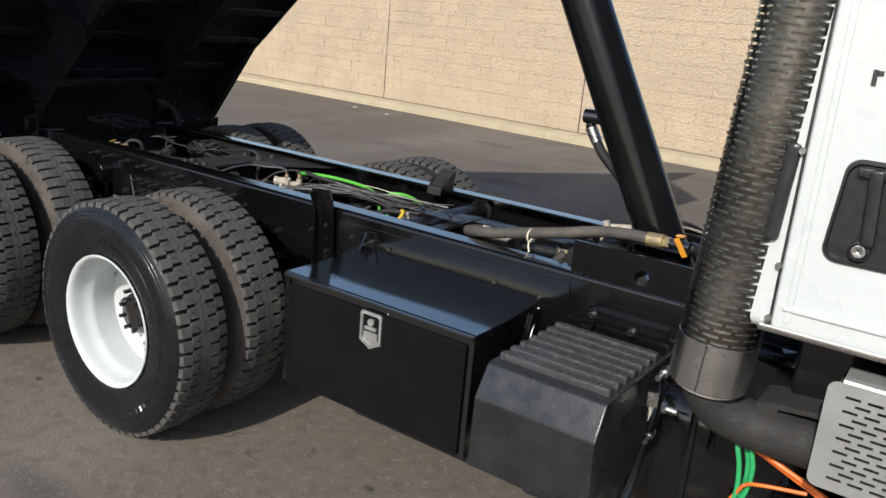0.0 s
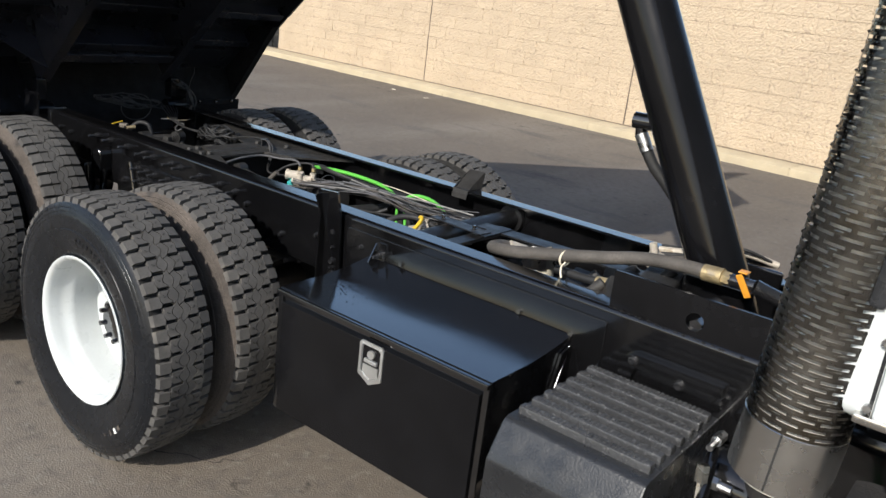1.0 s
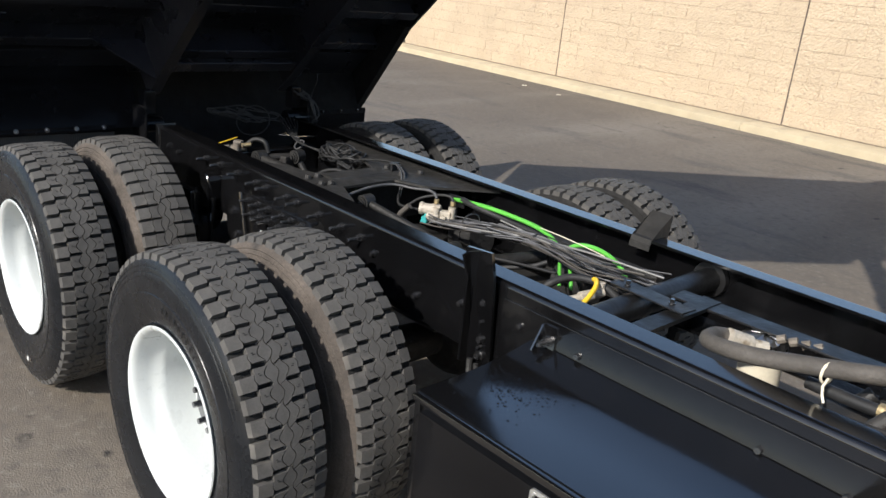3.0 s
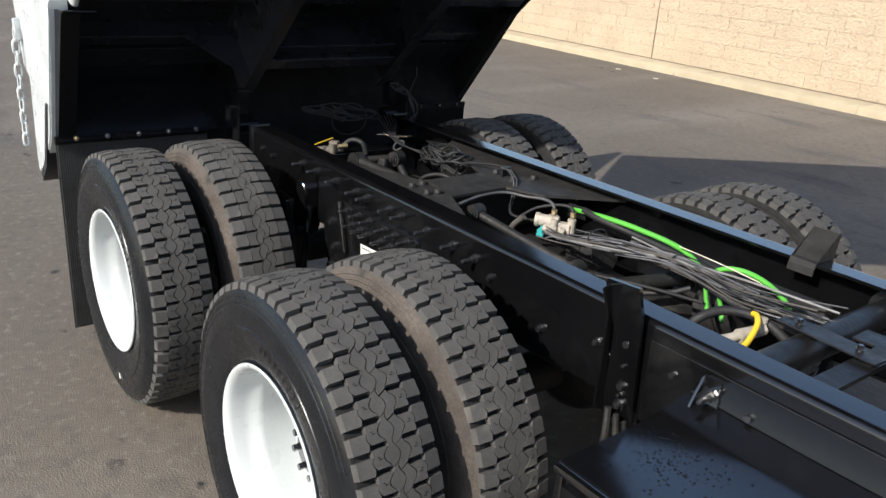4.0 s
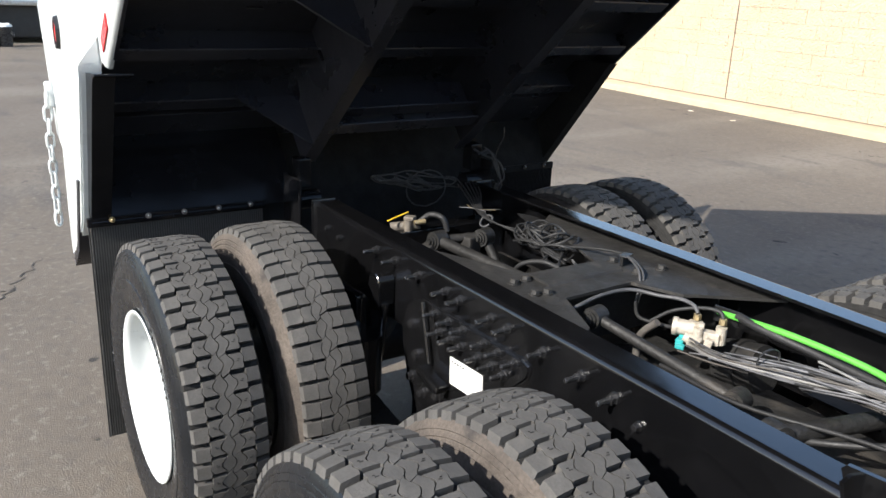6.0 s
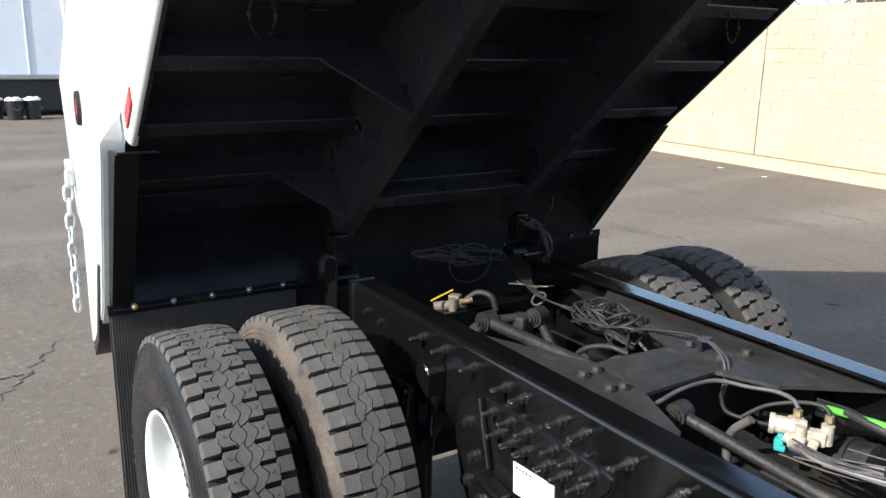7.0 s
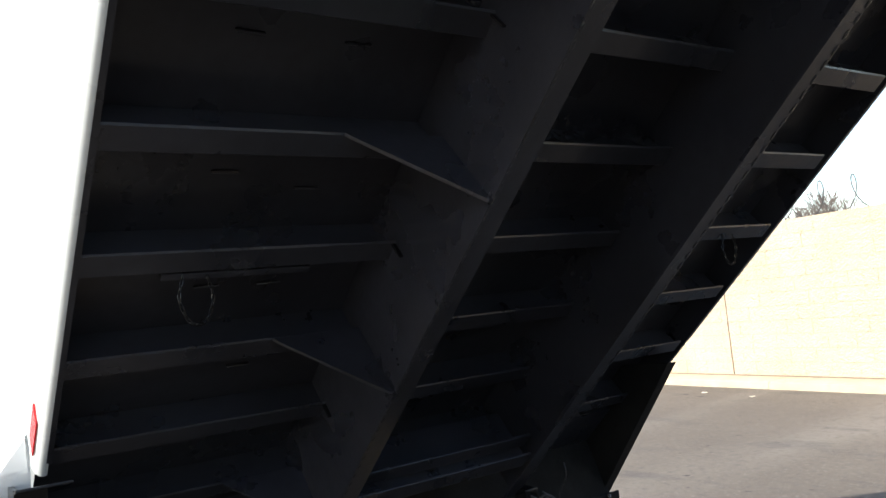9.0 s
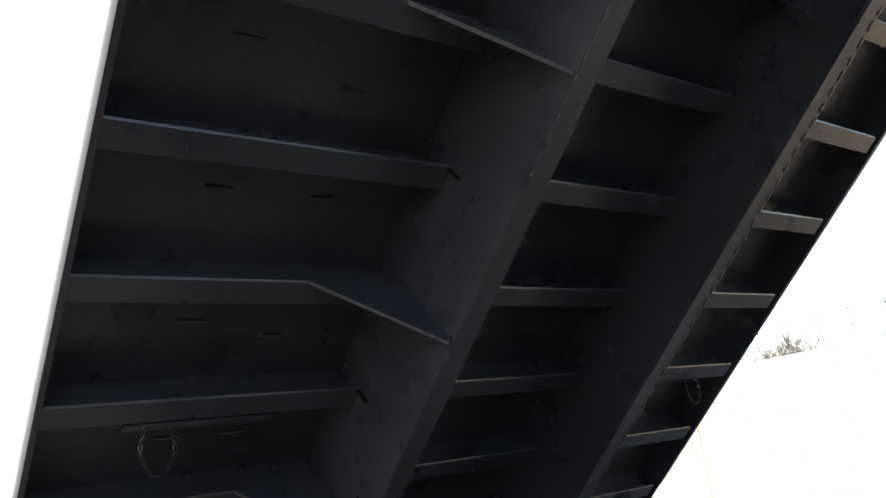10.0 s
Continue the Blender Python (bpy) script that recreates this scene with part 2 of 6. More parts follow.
def rod(bm, p, q, r, r2=None, seg=14):
    p, q = Vector(p), Vector(q)
    d = q - p
    bmesh.ops.create_cone(bm, cap_ends=True, segments=seg, radius1=r, radius2=r if r2 is None else r2, depth=d.length,
                          matrix=Matrix.Translation((p + q) / 2) @ d.to_track_quat("Z", "Y").to_matrix().to_4x4())
    return bm


def smooth_line(points, steps=6):
    """A soft line through the points."""
    pts = [Vector(p) for p in points]
    pts = [2 * pts[0] - pts[1]] + pts + [2 * pts[-1] - pts[-2]]
    out = []
    for a, b, c, d in zip(pts, pts[1:], pts[2:], pts[3:]):
        for i in range(steps):
            t = i / steps
            out.append(0.5 * (2 * b + (c - a) * t + (2 * a - 5 * b + 4 * c - d) * t * t + (3 * b - a - 3 * c + d) * t ** 3))
    return out + [pts[-2]]


def tube(bm, points, r, seg=8, steps=6):
    """A round hose or cable along a soft line."""
    line = smooth_line(points, steps) if steps > 1 else [Vector(p) for p in points]
    rings, side = [], Vector((0.3, 0.5, 0.8))
    for i, p in enumerate(line):
        d = (line[min(i + 1, len(line) - 1)] - line[max(i - 1, 0)]).normalized()
        side = (side - d * side.dot(d)).normalized()
        up = d.cross(side)
        rings.append([bm.verts.new(p + r * (side * math.cos(k * math.tau / seg) + up * math.sin(k * math.tau / seg))) for k in range(seg)])
    for a, b in zip(rings, rings[1:]):
        for k in range(seg):
            bm.faces.new((a[k], a[(k + 1) % seg], b[(k + 1) % seg], b[k]))
    bm.faces.new(rings[0][::-1])
    bm.faces.new(rings[-1])
    return bm


def lathe(bm, outline, seg=64, m=None):
    """The outline (along y, radius) turned round the y axis."""
    m = m or Matrix()
    rings = [[bm.verts.new(m @ Vector((r * math.cos(k * math.tau / seg), y, r * math.sin(k * math.tau / seg)))) for k in range(seg)] for y, r in outline]
    fs = [bm.faces.new((a[k], a[(k + 1) % seg], b[(k + 1) % seg], b[k])) for a, b in zip(rings, rings[1:]) for k in range(seg)]
    bmesh.ops.recalc_face_normals(bm, faces=fs)
    return bm


def part(name, bm, material, parent=None, label="", smooth=35.0):
    """Links a bmesh as one mesh object under a thing or a part."""
    me = bpy.data.meshes.new(name)
    bm.to_mesh(me)
    bm.free()
    me.materials.append(material)
    if smooth:
        me.shade_smooth()
        me.set_sharp_from_angle(angle=radians(smooth))
    ob = new(name, me)
    ob.parent = parent
    if smooth and len(me.vertices) < 20000:
        ob.modifiers.new("weighted", "WEIGHTED_NORMAL").keep_sharp = True
    if label:
        tagged(ob, label)
    return ob


def shared(name, source, parent, m):
    """Another object on the mesh of source."""
    ob = new(name, source.data)
    ob.parent, ob.matrix_basis = parent, m
    return ob


B = bmesh.new

# ---- ground, kerb, wall ----
bm = B()
bmesh.ops.create_grid(bm, x_segments=40, y_segments=40, size=300)
ground = tagged(part("ground", bm, ASPHALT, smooth=0), "worn grey-brown asphalt yard with stains and fine cracks", "ground", kind="structure")

CRACK = mat("crack_filler", (0.05, 0.044, 0.037), 0.95, 0, 0.3, 9, 0.3, 90)
rk = random.Random(21)
for pts in (((-4.62, -1.06), (-3.62, -1.56)), ((-4.05, -1.30), (-4.02, -1.55))):
    bm = B()
    (xa, ya), (xb, yb) = pts
    rows = []
    for k in range(25):
        f = k / 24
        x, y = xa + (xb - xa) * f + rk.uniform(-0.02, 0.02), ya + (yb - ya) * f + rk.uniform(-0.03, 0.03)
        w = rk.uniform(0.0015, 0.005) * (1 - abs(2 * f - 1) ** 4)
        rows.append((bm.verts.new((x - w, y - w, 0.004)), bm.verts.new((x + w, y + w, 0.004))))
    for p, q in zip(rows, rows[1:]):
        bm.faces.new((p[0], q[0], q[1], p[1]))
    bmesh.ops.recalc_face_normals(bm, faces=bm.faces)
    part("crack", bm, CRACK, ground, smooth=0)

WALL = pose(-8.16, 10.507, 0, 0, 0, -4.93)  # x runs along the wall, its face looks to -y
COURSES, BH, BL, FOOT = 11, 0.226, 0.46, 0.13
bm = B()
box(bm, (9.9, 0.1025, 1.355), (30.0, 0.2, 2.45))
wall = tagged(part("wall_back", bm, MORTAR), "tall tan split-face concrete block wall behind a kerb", "wall", kind="structure")
wall.matrix_basis = WALL
bm = B()
box(bm, (9.0, -0.07, 0.055), (32, 0.14, 0.16))
verge = tagged(part("verge", bm, DIRT), "narrow dry dirt strip between kerb and wall", "verge", kind="structure")
verge.matrix_basis = WALL

# ---- the truck: x runs forward, y to its far side, the front drive axle at x = 0 ----
truck = tagged(new("dump_truck"), "black and white tandem-axle dump truck with its bed raised", "truck")

# wheels
TR = 0.517
AXLES = (0.01, -1.387)
PITCHES = 56


def lug(bm, outline, a0, top=TR, base=TR - 0.022, shrink=0.96):
    """A tread block wrapped on the tyre: outline of (across, along) in metres; at the shoulder it runs down the sidewall."""
    cy = sum(p[0] for p in outline) / len(outline)
    cs = sum(p[1] for p in outline) / len(outline)
    lo, hi = [], []
    for y, s in outline:
        for ring, r, f in ((lo, base, 1.0), (hi, top, shrink)):
            yy, a = cy + (y - cy) * f, a0 + (cs + (s - cs) * f) / TR
            rr = r - max(0, abs(yy) - 0.06) * 0.16
            if ring is lo and abs(y) > 0.1:
                yy, rr = math.copysign(0.113, y), TR - 0.031
            ring.append(bm.verts.new((rr * math.cos(a), yy, rr * math.sin(a))))
    n = len(outline)
    bm.faces.new(hi)
    for i in range(n):
        bm.faces.new((lo[i], lo[(i + 1) % n], hi[(i + 1) % n], hi[i]))


def zigzag(u):
    """A wave of straight flanks with flats, from -1 to 1, of period 1."""
    return max(-1.0, min(1.0, 1.6 * (4 * abs((u % 1.0) - 0.5) - 1)))


def tread_mesh(block):
    """All tread blocks of one tyre. block: straight rows of blocks instead of stepped lugs."""
    bm = B()
    q = math.tau * TR / PITCHES  # 58 mm from lug to lug
    step = 0.0 if block else 0.014  # how far the second row runs ahead of the shoulder row
    half = 0.0225 if block else 0.0205  # half of a lug's length
    seam = 0.062 if block else 0.066
    deep = 0.0045 if block else 0.0085
    rim = 0.026 if block else 0.0285

    def inner(s):  # edge between second row and middle, widest in front of each gap
        return rim + deep * zigzag((s - step) / q)

    def centre(s):
        return 0.0065 * zigzag(s / q + 0.25)

    def crack(s):
        return seam + 0.0022 * math.sin(s / q * 12)
    for i in range(PITCHES):
        a = i * math.tau / PITCHES
        jag = 0.0009 * math.sin(i * 2.3)
        for sgn in (-1, 1):
            off = 0.0 if sgn < 0 else q * 0.5
            f = [k / 6 for k in range(7)]
            shoulder = [(0.107, -half), (0.107, half)] + [(crack(half - 2 * half * u) + 0.001, half - 2 * half * u) for u in f]
            lo, hi = step - half - 0.002, step + half + 0.002
            second = [(crack(lo + (hi - lo) * u) - 0.001, lo + (hi - lo) * u) for u in f]
            second[0] = (second[0][0] - 0.004, lo)
            second[-1] = (second[-1][0] - 0.004, hi)
            second += [(inner(hi - (hi - lo) * u) + 0.0015, hi - (hi - lo) * u) for u in f]
            c0, c1 = step - q / 2 + 0.0011, step + q / 2 - 0.0011
            slant = 0.35
            middle = [(inner(c0 + (c1 - c0) * u) - 0.0015, c0 + (c1 - c0) * u) for u in f]
            middle += [(-sgn * centre(-sgn * (c1 - (c1 - c0) * u + slant * 0.03) + off) + 0.0015, c1 - (c1 - c0) * u + slant * 0.03) for u in f]
            for row, top, shrink in ((shoulder, TR, 0.985), (second, TR, 0.985), (middle, TR - 0.0008, 0.99)):
                lug(bm, [(sgn * y, -sgn * s + off + jag) for y, s in row], a, top=top, shrink=shrink)
    bmesh.ops.recalc_face_normals(bm, faces=bm.faces)
    return bm


SIDE = [(-0.090, 0.270), (-0.106, 0.281), (-0.116, 0.304), (-0.119, 0.312), (-0.125, 0.335), (-0.131, 0.376), (-0.133, 0.394), (-0.1305, 0.396),
        (-0.133, 0.404), (-0.1315, 0.426), (-0.1285, 0.440), (-0.1300, 0.4425), (-0.1270, 0.4535), (-0.1245, 0.4560), (-0.1262, 0.4590), (-0.1225, 0.4690), (-0.1200, 0.4715), (-0.1215, 0.4745), (-0.1165, 0.485), (-0.109, 0.494)]


def tyre(name, wheel, block, dusty):
    bm = B()
    lathe(bm, SIDE, 72)
    ring = part("tyre", bm, DUSTY if dusty else RUBBER, wheel, "dust-browned rubber sidewall" if dusty else "glossy dressed black rubber sidewall", smooth=40)
    bm = B()
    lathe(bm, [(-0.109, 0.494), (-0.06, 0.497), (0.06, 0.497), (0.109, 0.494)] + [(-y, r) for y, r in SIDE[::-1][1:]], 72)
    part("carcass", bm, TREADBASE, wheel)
    part("tread", tread_mesh(block), TREAD, wheel, "worn grey drive tread", smooth=0)
    if not block:
        # sipes: flush dark blocks stand in for the shade of narrow cuts
        bm = B()
        q = math.tau / PITCHES
        for i in range(PITCHES):
            for sgn in (-1, 1):
                a = i * q + (0.24 if sgn < 0 else 0.26) * q
                for da, dy, sx in ((0.0, 0.0, 0.008), (0.010, 0.004, 0.005)):
                    box(bm, ((TR - 0.0006) * math.cos(a + da), sgn * (0.048 + dy), (TR - 0.0006) * math.sin(a + da)), (0.003, sx, 0.002), pose(0, 0, 0, 0, -math.degrees(a + da), 0))
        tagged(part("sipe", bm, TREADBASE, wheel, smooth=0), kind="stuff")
    if not dusty:
        for k, (ang, n, r) in enumerate(((118, 9, 0.362), (250, 7, 0.43), (52, 11, 0.330))):
            bm = B()
            for i in range(n):
                a = radians(ang - i * (4.2 if k != 2 else 2.6))
                box(bm, (r * math.cos(a), -0.1322 if r > 0.35 else -0.1232, r * math.sin(a)), (0.009, 0.0018, 0.018 if k != 2 else 0.007), pose(0, 0, 0, 0, 90 - math.degrees(a), 0), 0.001, 1)
            tagged(part("raised_marking", bm, RUBBER, wheel), kind="stuff")
    return ring


def disc_with_holes(bm, y, r_in, r_out, holes, hole_r, seg=10, turn=0.0):
    """A wheel disc with round holes cut through it."""
    rm = (r_in + r_out) / 2
    half = math.pi / holes
    for h in range(holes):
        a0 = h * math.tau / holes + radians(turn)
        edge = []
        for i in range(seg):
            edge.append((r_out, -half + 2 * half * i / seg))
        for i in range(seg // 2):
            edge.append((r_out + (r_in - r_out) * i / (seg // 2), half))
        for i in range(seg):
            edge.append((r_in, half - 2 * half * i / seg))
        for i in range(seg // 2):
            edge.append((r_in + (r_out - r_in) * i / (seg // 2), -half))
        outer, inner, back = [], [], []
        for r, a in edge:
            yy = y(r)
            x, z = r * math.cos(a0 + a), r * math.sin(a0 + a)
            outer.append(bm.verts.new((x, yy, z)))
            dx, dz = x - rm * math.cos(a0), z - rm * math.sin(a0)
            l = math.hypot(dx, dz)
            hx, hz = rm * math.cos(a0) + dx / l * hole_r, rm * math.sin(a0) + dz / l * hole_r
            inner.append(bm.verts.new((hx, y(math.hypot(hx, hz)), hz)))
            back.append(bm.verts.new((hx, y(math.hypot(hx, hz)) + 0.012, hz)))
        n = len(edge)
        for i in range(n):
            j = (i + 1) % n
            bm.faces.new((outer[i], outer[j], inner[j], inner[i]))
            bm.faces.new((inner[i], inner[j], back[j], back[i]))


def dual_wheel(block=False, outer=True, turn=0.0):
    """One disc wheel with its tyre, its outside towards -y."""
    bm = B()
    if outer:
        lathe(bm, [(-0.098, 0.271), (-0.108, 0.279), (-0.118, 0.290), (-0.122, 0.288), (-0.121, 0.281), (-0.113, 0.273), (-0.10, 0.267), (-0.07, 0.264),
                   (-0.045, 0.259), (-0.03, 0.249), (-0.01, 0.245), (0.055, 0.247), (0.085, 0.248)], 72)
        dish = lambda r: 0.085 + 0.055 * ((0.248 - r) / 0.098) ** 0.75 if r < 0.248 else 0.085
        disc_with_holes(bm, dish, 0.15, 0.248, 5, 0.030)
        lathe(bm, [(0.140, 0.15), (0.144, 0.10)], 50)
        lathe(bm, [(-0.098, 0.271), (0.06, 0.255), (0.11, 0.272), (0.122, 0.290)], 72)
    else:
        lathe(bm, [(-0.122, 0.290), (-0.108, 0.279), (-0.098, 0.271), (-0.02, 0.25), (0.098, 0.271), (0.122, 0.290)], 64)
        disc_with_holes(bm, lambda r: -0.06 - 0.04 * (0.252 - r) / 0.102, 0.15, 0.252, 5, 0.030, 10, turn)
        lathe(bm, [(-0.10, 0.15), (-0.105, 0.10)], 50)
    bmesh.ops.remove_doubles(bm, verts=bm.verts, dist=0.0004)
    bmesh.ops.recalc_face_normals(bm, faces=bm.faces)
    # inner wheel takes the grimy chassis colour so its holes look shaded
    wheel = part("wheel", bm, RIMWHITE if outer else GRIMY, truck, "white-painted deep-dish steel disc wheel" if outer else "inner steel wheel coloured dark for its shade", smooth=50)
    tyre("tyre", wheel, block, not outer)
    if outer:
        bm = B()
        lathe(bm, [(0.146, 0.142), (0.125, 0.132), (0.120, 0.112), (0.115, 0.10), (0.045, 0.094), (0.025, 0.088), (0.010, 0.07), (0.008, 0.0)], 40)
        part("hub", bm, BLACK, wheel, "black-painted axle hub")
        bm = B()
        rod(bm, (0, 0.144, 0), (0, 0.115, 0), 0.019, seg=6)
        rod(bm, (0, 0.116, 0), (0, 0.072, 0), 0.0105, seg=10)
        nut = None
        for i in range(10):
            a = i * math.tau / 10 + 0.15
            place = Matrix.Translation((0.155 * math.cos(a), 0, 0.155 * math.sin(a)))
            if nut is None:
                nut = part("wheel_nut", bm, BOLT, wheel)
                nut.matrix_basis = place
            else:
                shared("wheel_nut", nut, wheel, place)
        for k, (a, w_, h_) in enumerate(((-21, 0.014, 0.022), (-26, 0.010, 0.02), (-16, 0.016, 0.016), (-33, 0.008, 0.008))):
            bm = B()
            a = radians(a)
            box(bm, (0.400 * math.cos(a), -0.1335, 0.400 * math.sin(a)), (w_, 0.002, h_), pose(0, 0, 0, 0, 90 - math.degrees(a), 0))
            part("chalk_mark", bm, PAPER if k == 0 else DUSTY, wheel, "white scuffed sidewall mark" if k == 0 else "", smooth=0)
        for i in range(8):
            a = i * math.tau / 8
            bm = B()
            rod(bm, (0.072 * math.cos(a), 0.012, 0.072 * math.sin(a)), (0.072 * math.cos(a), -0.004, 0.072 * math.sin(a)), 0.010, seg=6)
            part("axle_bolt", bm, BOLT, wheel)
        bm = B()
        tube(bm, [(0.185, 0.145, -0.06), (0.19, 0.10, -0.075), (0.23, 0.05, -0.10)], 0.004, 6)
        part("valve_stem", bm, BRASS, wheel)
    return wheel


OUT, INN = 1.07, 0.742
FAR_OUT, FAR_INN = 1.005, 0.68
WORN_DOWN = Matrix.Scale(0.982, 4)  # the front pair of tyres is worn further
w_out = dual_wheel()
w_in = dual_wheel(outer=False, turn=-17)
w_blk = dual_wheel(block=True, outer=False, turn=-12)
w_out.matrix_basis = pose(AXLES[0], -OUT, 0.505, 0, 28, 0) @ WORN_DOWN
w_in.matrix_basis = pose(AXLES[0], -INN, 0.505, 0, 11, 0) @ WORN_DOWN
w_blk.matrix_basis = pose(AXLES[1], -INN, 0.513, 0, 47, 0)
copy_thing(w_out, pose(AXLES[1], -OUT, 0.515, 0, 59, 0))
for ax, z, worn in ((AXLES[0], 0.505, WORN_DOWN), (AXLES[1], 0.510, Matrix())):
    copy_thing(w_out, pose(ax - 0.02, FAR_OUT, z, 0, 15, 180) @ worn)
    copy_thing(w_in, pose(ax - 0.02, FAR_INN, z, 0, 33, 180) @ worn)

# chassis rails: channels, open to the middle
RT, RBOT, RY = 1.005, 0.735, 0.432
RAILS = []
for s in (-1, 1):
    bm = B()
    arc = [(s * (RY - 0.018 * (1 - math.cos(k * math.pi / 16))), RT - 0.018 * (1 - math.sin(k * math.pi / 16))) for k in range(8, -1, -1)]
    o = [(s * RY, RBOT + 0.014), (s * (RY - 0.005), RBOT + 0.004), (s * (RY - 0.014), RBOT), (s * (RY - 0.088), RBOT), (s * (RY - 0.088), RBOT + 0.01), (s * (RY - 0.012), RBOT + 0.01),
         (s * (RY - 0.012), RT - 0.01), (s * (RY - 0.088), RT - 0.01), (s * (RY - 0.088), RT), *arc]
    prism(bm, o, "x", -1.72, 3.6)
    RAILS.append(part("frame_rail", bm, FRAMEBLACK, truck, "glossy black pressed-steel frame rail", smooth=60))
near_rail, far_rail = RAILS

# axles
for ax in AXLES:
    bm = B()
    rod(bm, (ax, -0.95, 0.515), (ax, 0.95, 0.515), 0.07, seg=20)
    bmesh.ops.create_uvsphere(bm, u_segments=24, v_segments=14, radius=0.19, matrix=Matrix.Translation((ax, 0, 0.53)) @ Matrix.Diagonal((1, 0.8, 1.05, 1)))
    part("axle_housing", bm, GRIMY, truck)
    for s in (-1, 1):
        bm = B()
        rod(bm, (ax, s * 0.52, 0.515), (ax, s * 0.80, 0.515), 0.19, seg=30)
        part("brake_drum", bm, GRIMY, truck)

# ---- chassis fittings ----
FACE = -RY  # outside of the near rail


def stud_mesh(length=0.05):
    """A hexagon nut with a threaded end sticking out of it, along -y."""
    bm = B()
    rod(bm, (0, 0.0, 0), (0, -0.004, 0), 0.0160, seg=16)
    rod(bm, (0, -0.004, 0), (0, -0.018, 0), 0.0130, 0.0125, seg=6)
    rod(bm, (0, -0.018, 0), (0, -length * 0.96, 0), 0.0072, seg=8)
    rod(bm, (0, -length * 0.96, 0), (0, -length, 0), 0.0072, 0.0055, seg=8)
    for k in range(4):
        y = -0.022 - (length - 0.028) * k / 4
        rod(bm, (0, y, 0), (0, y - 0.002, 0), 0.0080, seg=8)
    return bm


def bolt_mesh(r=0.0105):
    bm = B()
    rod(bm, (0, 0.0, 0), (0, -0.004, 0), r * 1.25, seg=16)
    rod(bm, (0, -0.004, 0), (0, -0.016, 0), r, r * 0.85, seg=6)
    return bm


def set_on(name, bm, material, parent, places, turn=None):
    """The same piece at several places."""
    one = part(name, bm, material, parent)
    one.matrix_basis = Matrix.Translation(places[0]) @ (turn or Matrix())
    for p in places[1:]:
        shared(name, one, parent, Matrix.Translation(p) @ (turn or Matrix()))
    return one


STUDS = [(-1.22, 0.955), (-1.095, 0.955), (-0.946, 0.952), (-0.794, 0.950), (-0.717, 0.948), (-0.568, 0.947), (-0.492, 0.945), (-0.345, 0.938), (-0.20, 0.936), (-0.09, 0.928)]
set_on("stud", stud_mesh(0.055), STUD, near_rail, [(x, FACE, z) for x, z in STUDS])
set_on("bolt", bolt_mesh(), BOLT, near_rail, [(x, FACE, z) for x, z in ((-0.009, 0.896), (0.225, 0.826), (0.434, 0.877), (0.465, 0.845), (0.68, 0.899), (0.89, 0.894), (1.41, 0.888), (1.416, 0.836), (1.608, 0.879), (-1.60, 0.93), (-1.5, 0.92))])
set_on("bolt", bolt_mesh(), BOLT, far_rail, [(x, -FACE, z) for x, z in ((-1.2, 0.93), (-0.9, 0.93), (-0.5, 0.93), (0.1, 0.9), (0.9, 0.88))], pose(0, 0, 0, 0, 0, 180))
# welded cap at the end of each rail
for rail, s in ((near_rail, -1), (far_rail, 1)):
    bm = B()
    box(bm, (-1.728, s * (RY - 0.04), 0.875), (0.016, 0.10, 0.27), None, 0.003)
    part("end_plate", bm, FRAMEBLACK, rail)
    bm = B()
    for k in range(22):
        bmesh.ops.create_icosphere(bm, subdivisions=1, radius=0.0055, matrix=Matrix.Translation((-1.718 + 0.002 * math.sin(k * 7), s * (RY + 0.001), 0.75 + k * 0.0115)))
    tagged(part("weld_bead", bm, BOLT, rail), kind="stuff")
# a folded reinforcement line along the rail web, in front of the tool box
bm = B()
box(bm, (1.6, FACE - 0.003, 0.72), (2.0, 0.006, 0.03), None, 0.002)
part("rail_flange_lip", bm, FRAMEBLACK, near_rail)
bm = B()
box(bm, (1.16, FACE - 0.003, 0.84), (1.12, 0.006, 0.24), None, 0.0025)
part("web_doubler", bm, FRAMEBLACK, near_rail)
# guide brackets that centre the bed, one a rail
bm = B()
prism(bm, [(0.490, 0.70), (0.490, 0.99), (0.470, 1.070), (0.478, 1.080), (0.575, 1.088), (0.594, 1.02), (0.592, 0.70)], "y", FACE - 0.014, FACE - 0.003)
prism(bm, [(FACE - 0.003, 0.70), (FACE - 0.045, 0.72), (FACE - 0.045, 0.99), (FACE - 0.040, 1.060), (FACE - 0.003, 1.070)], "x", 0.484, 0.492)
bmesh.ops.recalc_face_normals(bm, faces=bm.faces)
for v in bm.verts:
    if v.co.z > 1.01:
        v.co.y -= 0.022
        v.co.x -= 0.010
g = part("guide_bracket", bm, FRAMEBLACK, near_rail, "bent black steel bed guide bracket")
set_on("bolt", bolt_mesh(0.0125), BOLT, truck, [(x, FACE - 0.014, z) for x, z in ((0.545, 0.925), (0.547, 0.805), (0.545, 0.75))])
set_on("bolt", bolt_mesh(0.006), BOLT, truck, [(x, FACE - 0.014, z) for x, z in ((0.547, 0.865), (0.545, 0.78))])
bm = B()
prism(bm, [(RY + 0.003, 0.70), (RY + 0.014, 0.70), (RY + 0.014, 0.985), (0.482, 1.070), (0.474, 1.078), (0.336, 0.985), (0.336, 0.965), (0.344, 1.006), (RY + 0.003, 1.006)], "x", 0.500, 0.585)
bmesh.ops.recalc_face_normals(bm, faces=bm.faces)
for v in bm.verts:
    if v.co.z > 1.03:
        v.co.x -= 0.012
# far bracket coloured lighter, as its plate faces the sun
part("guide_bracket", bm, DUSTLITPLATE, far_rail, "bent black steel bed guide bracket")
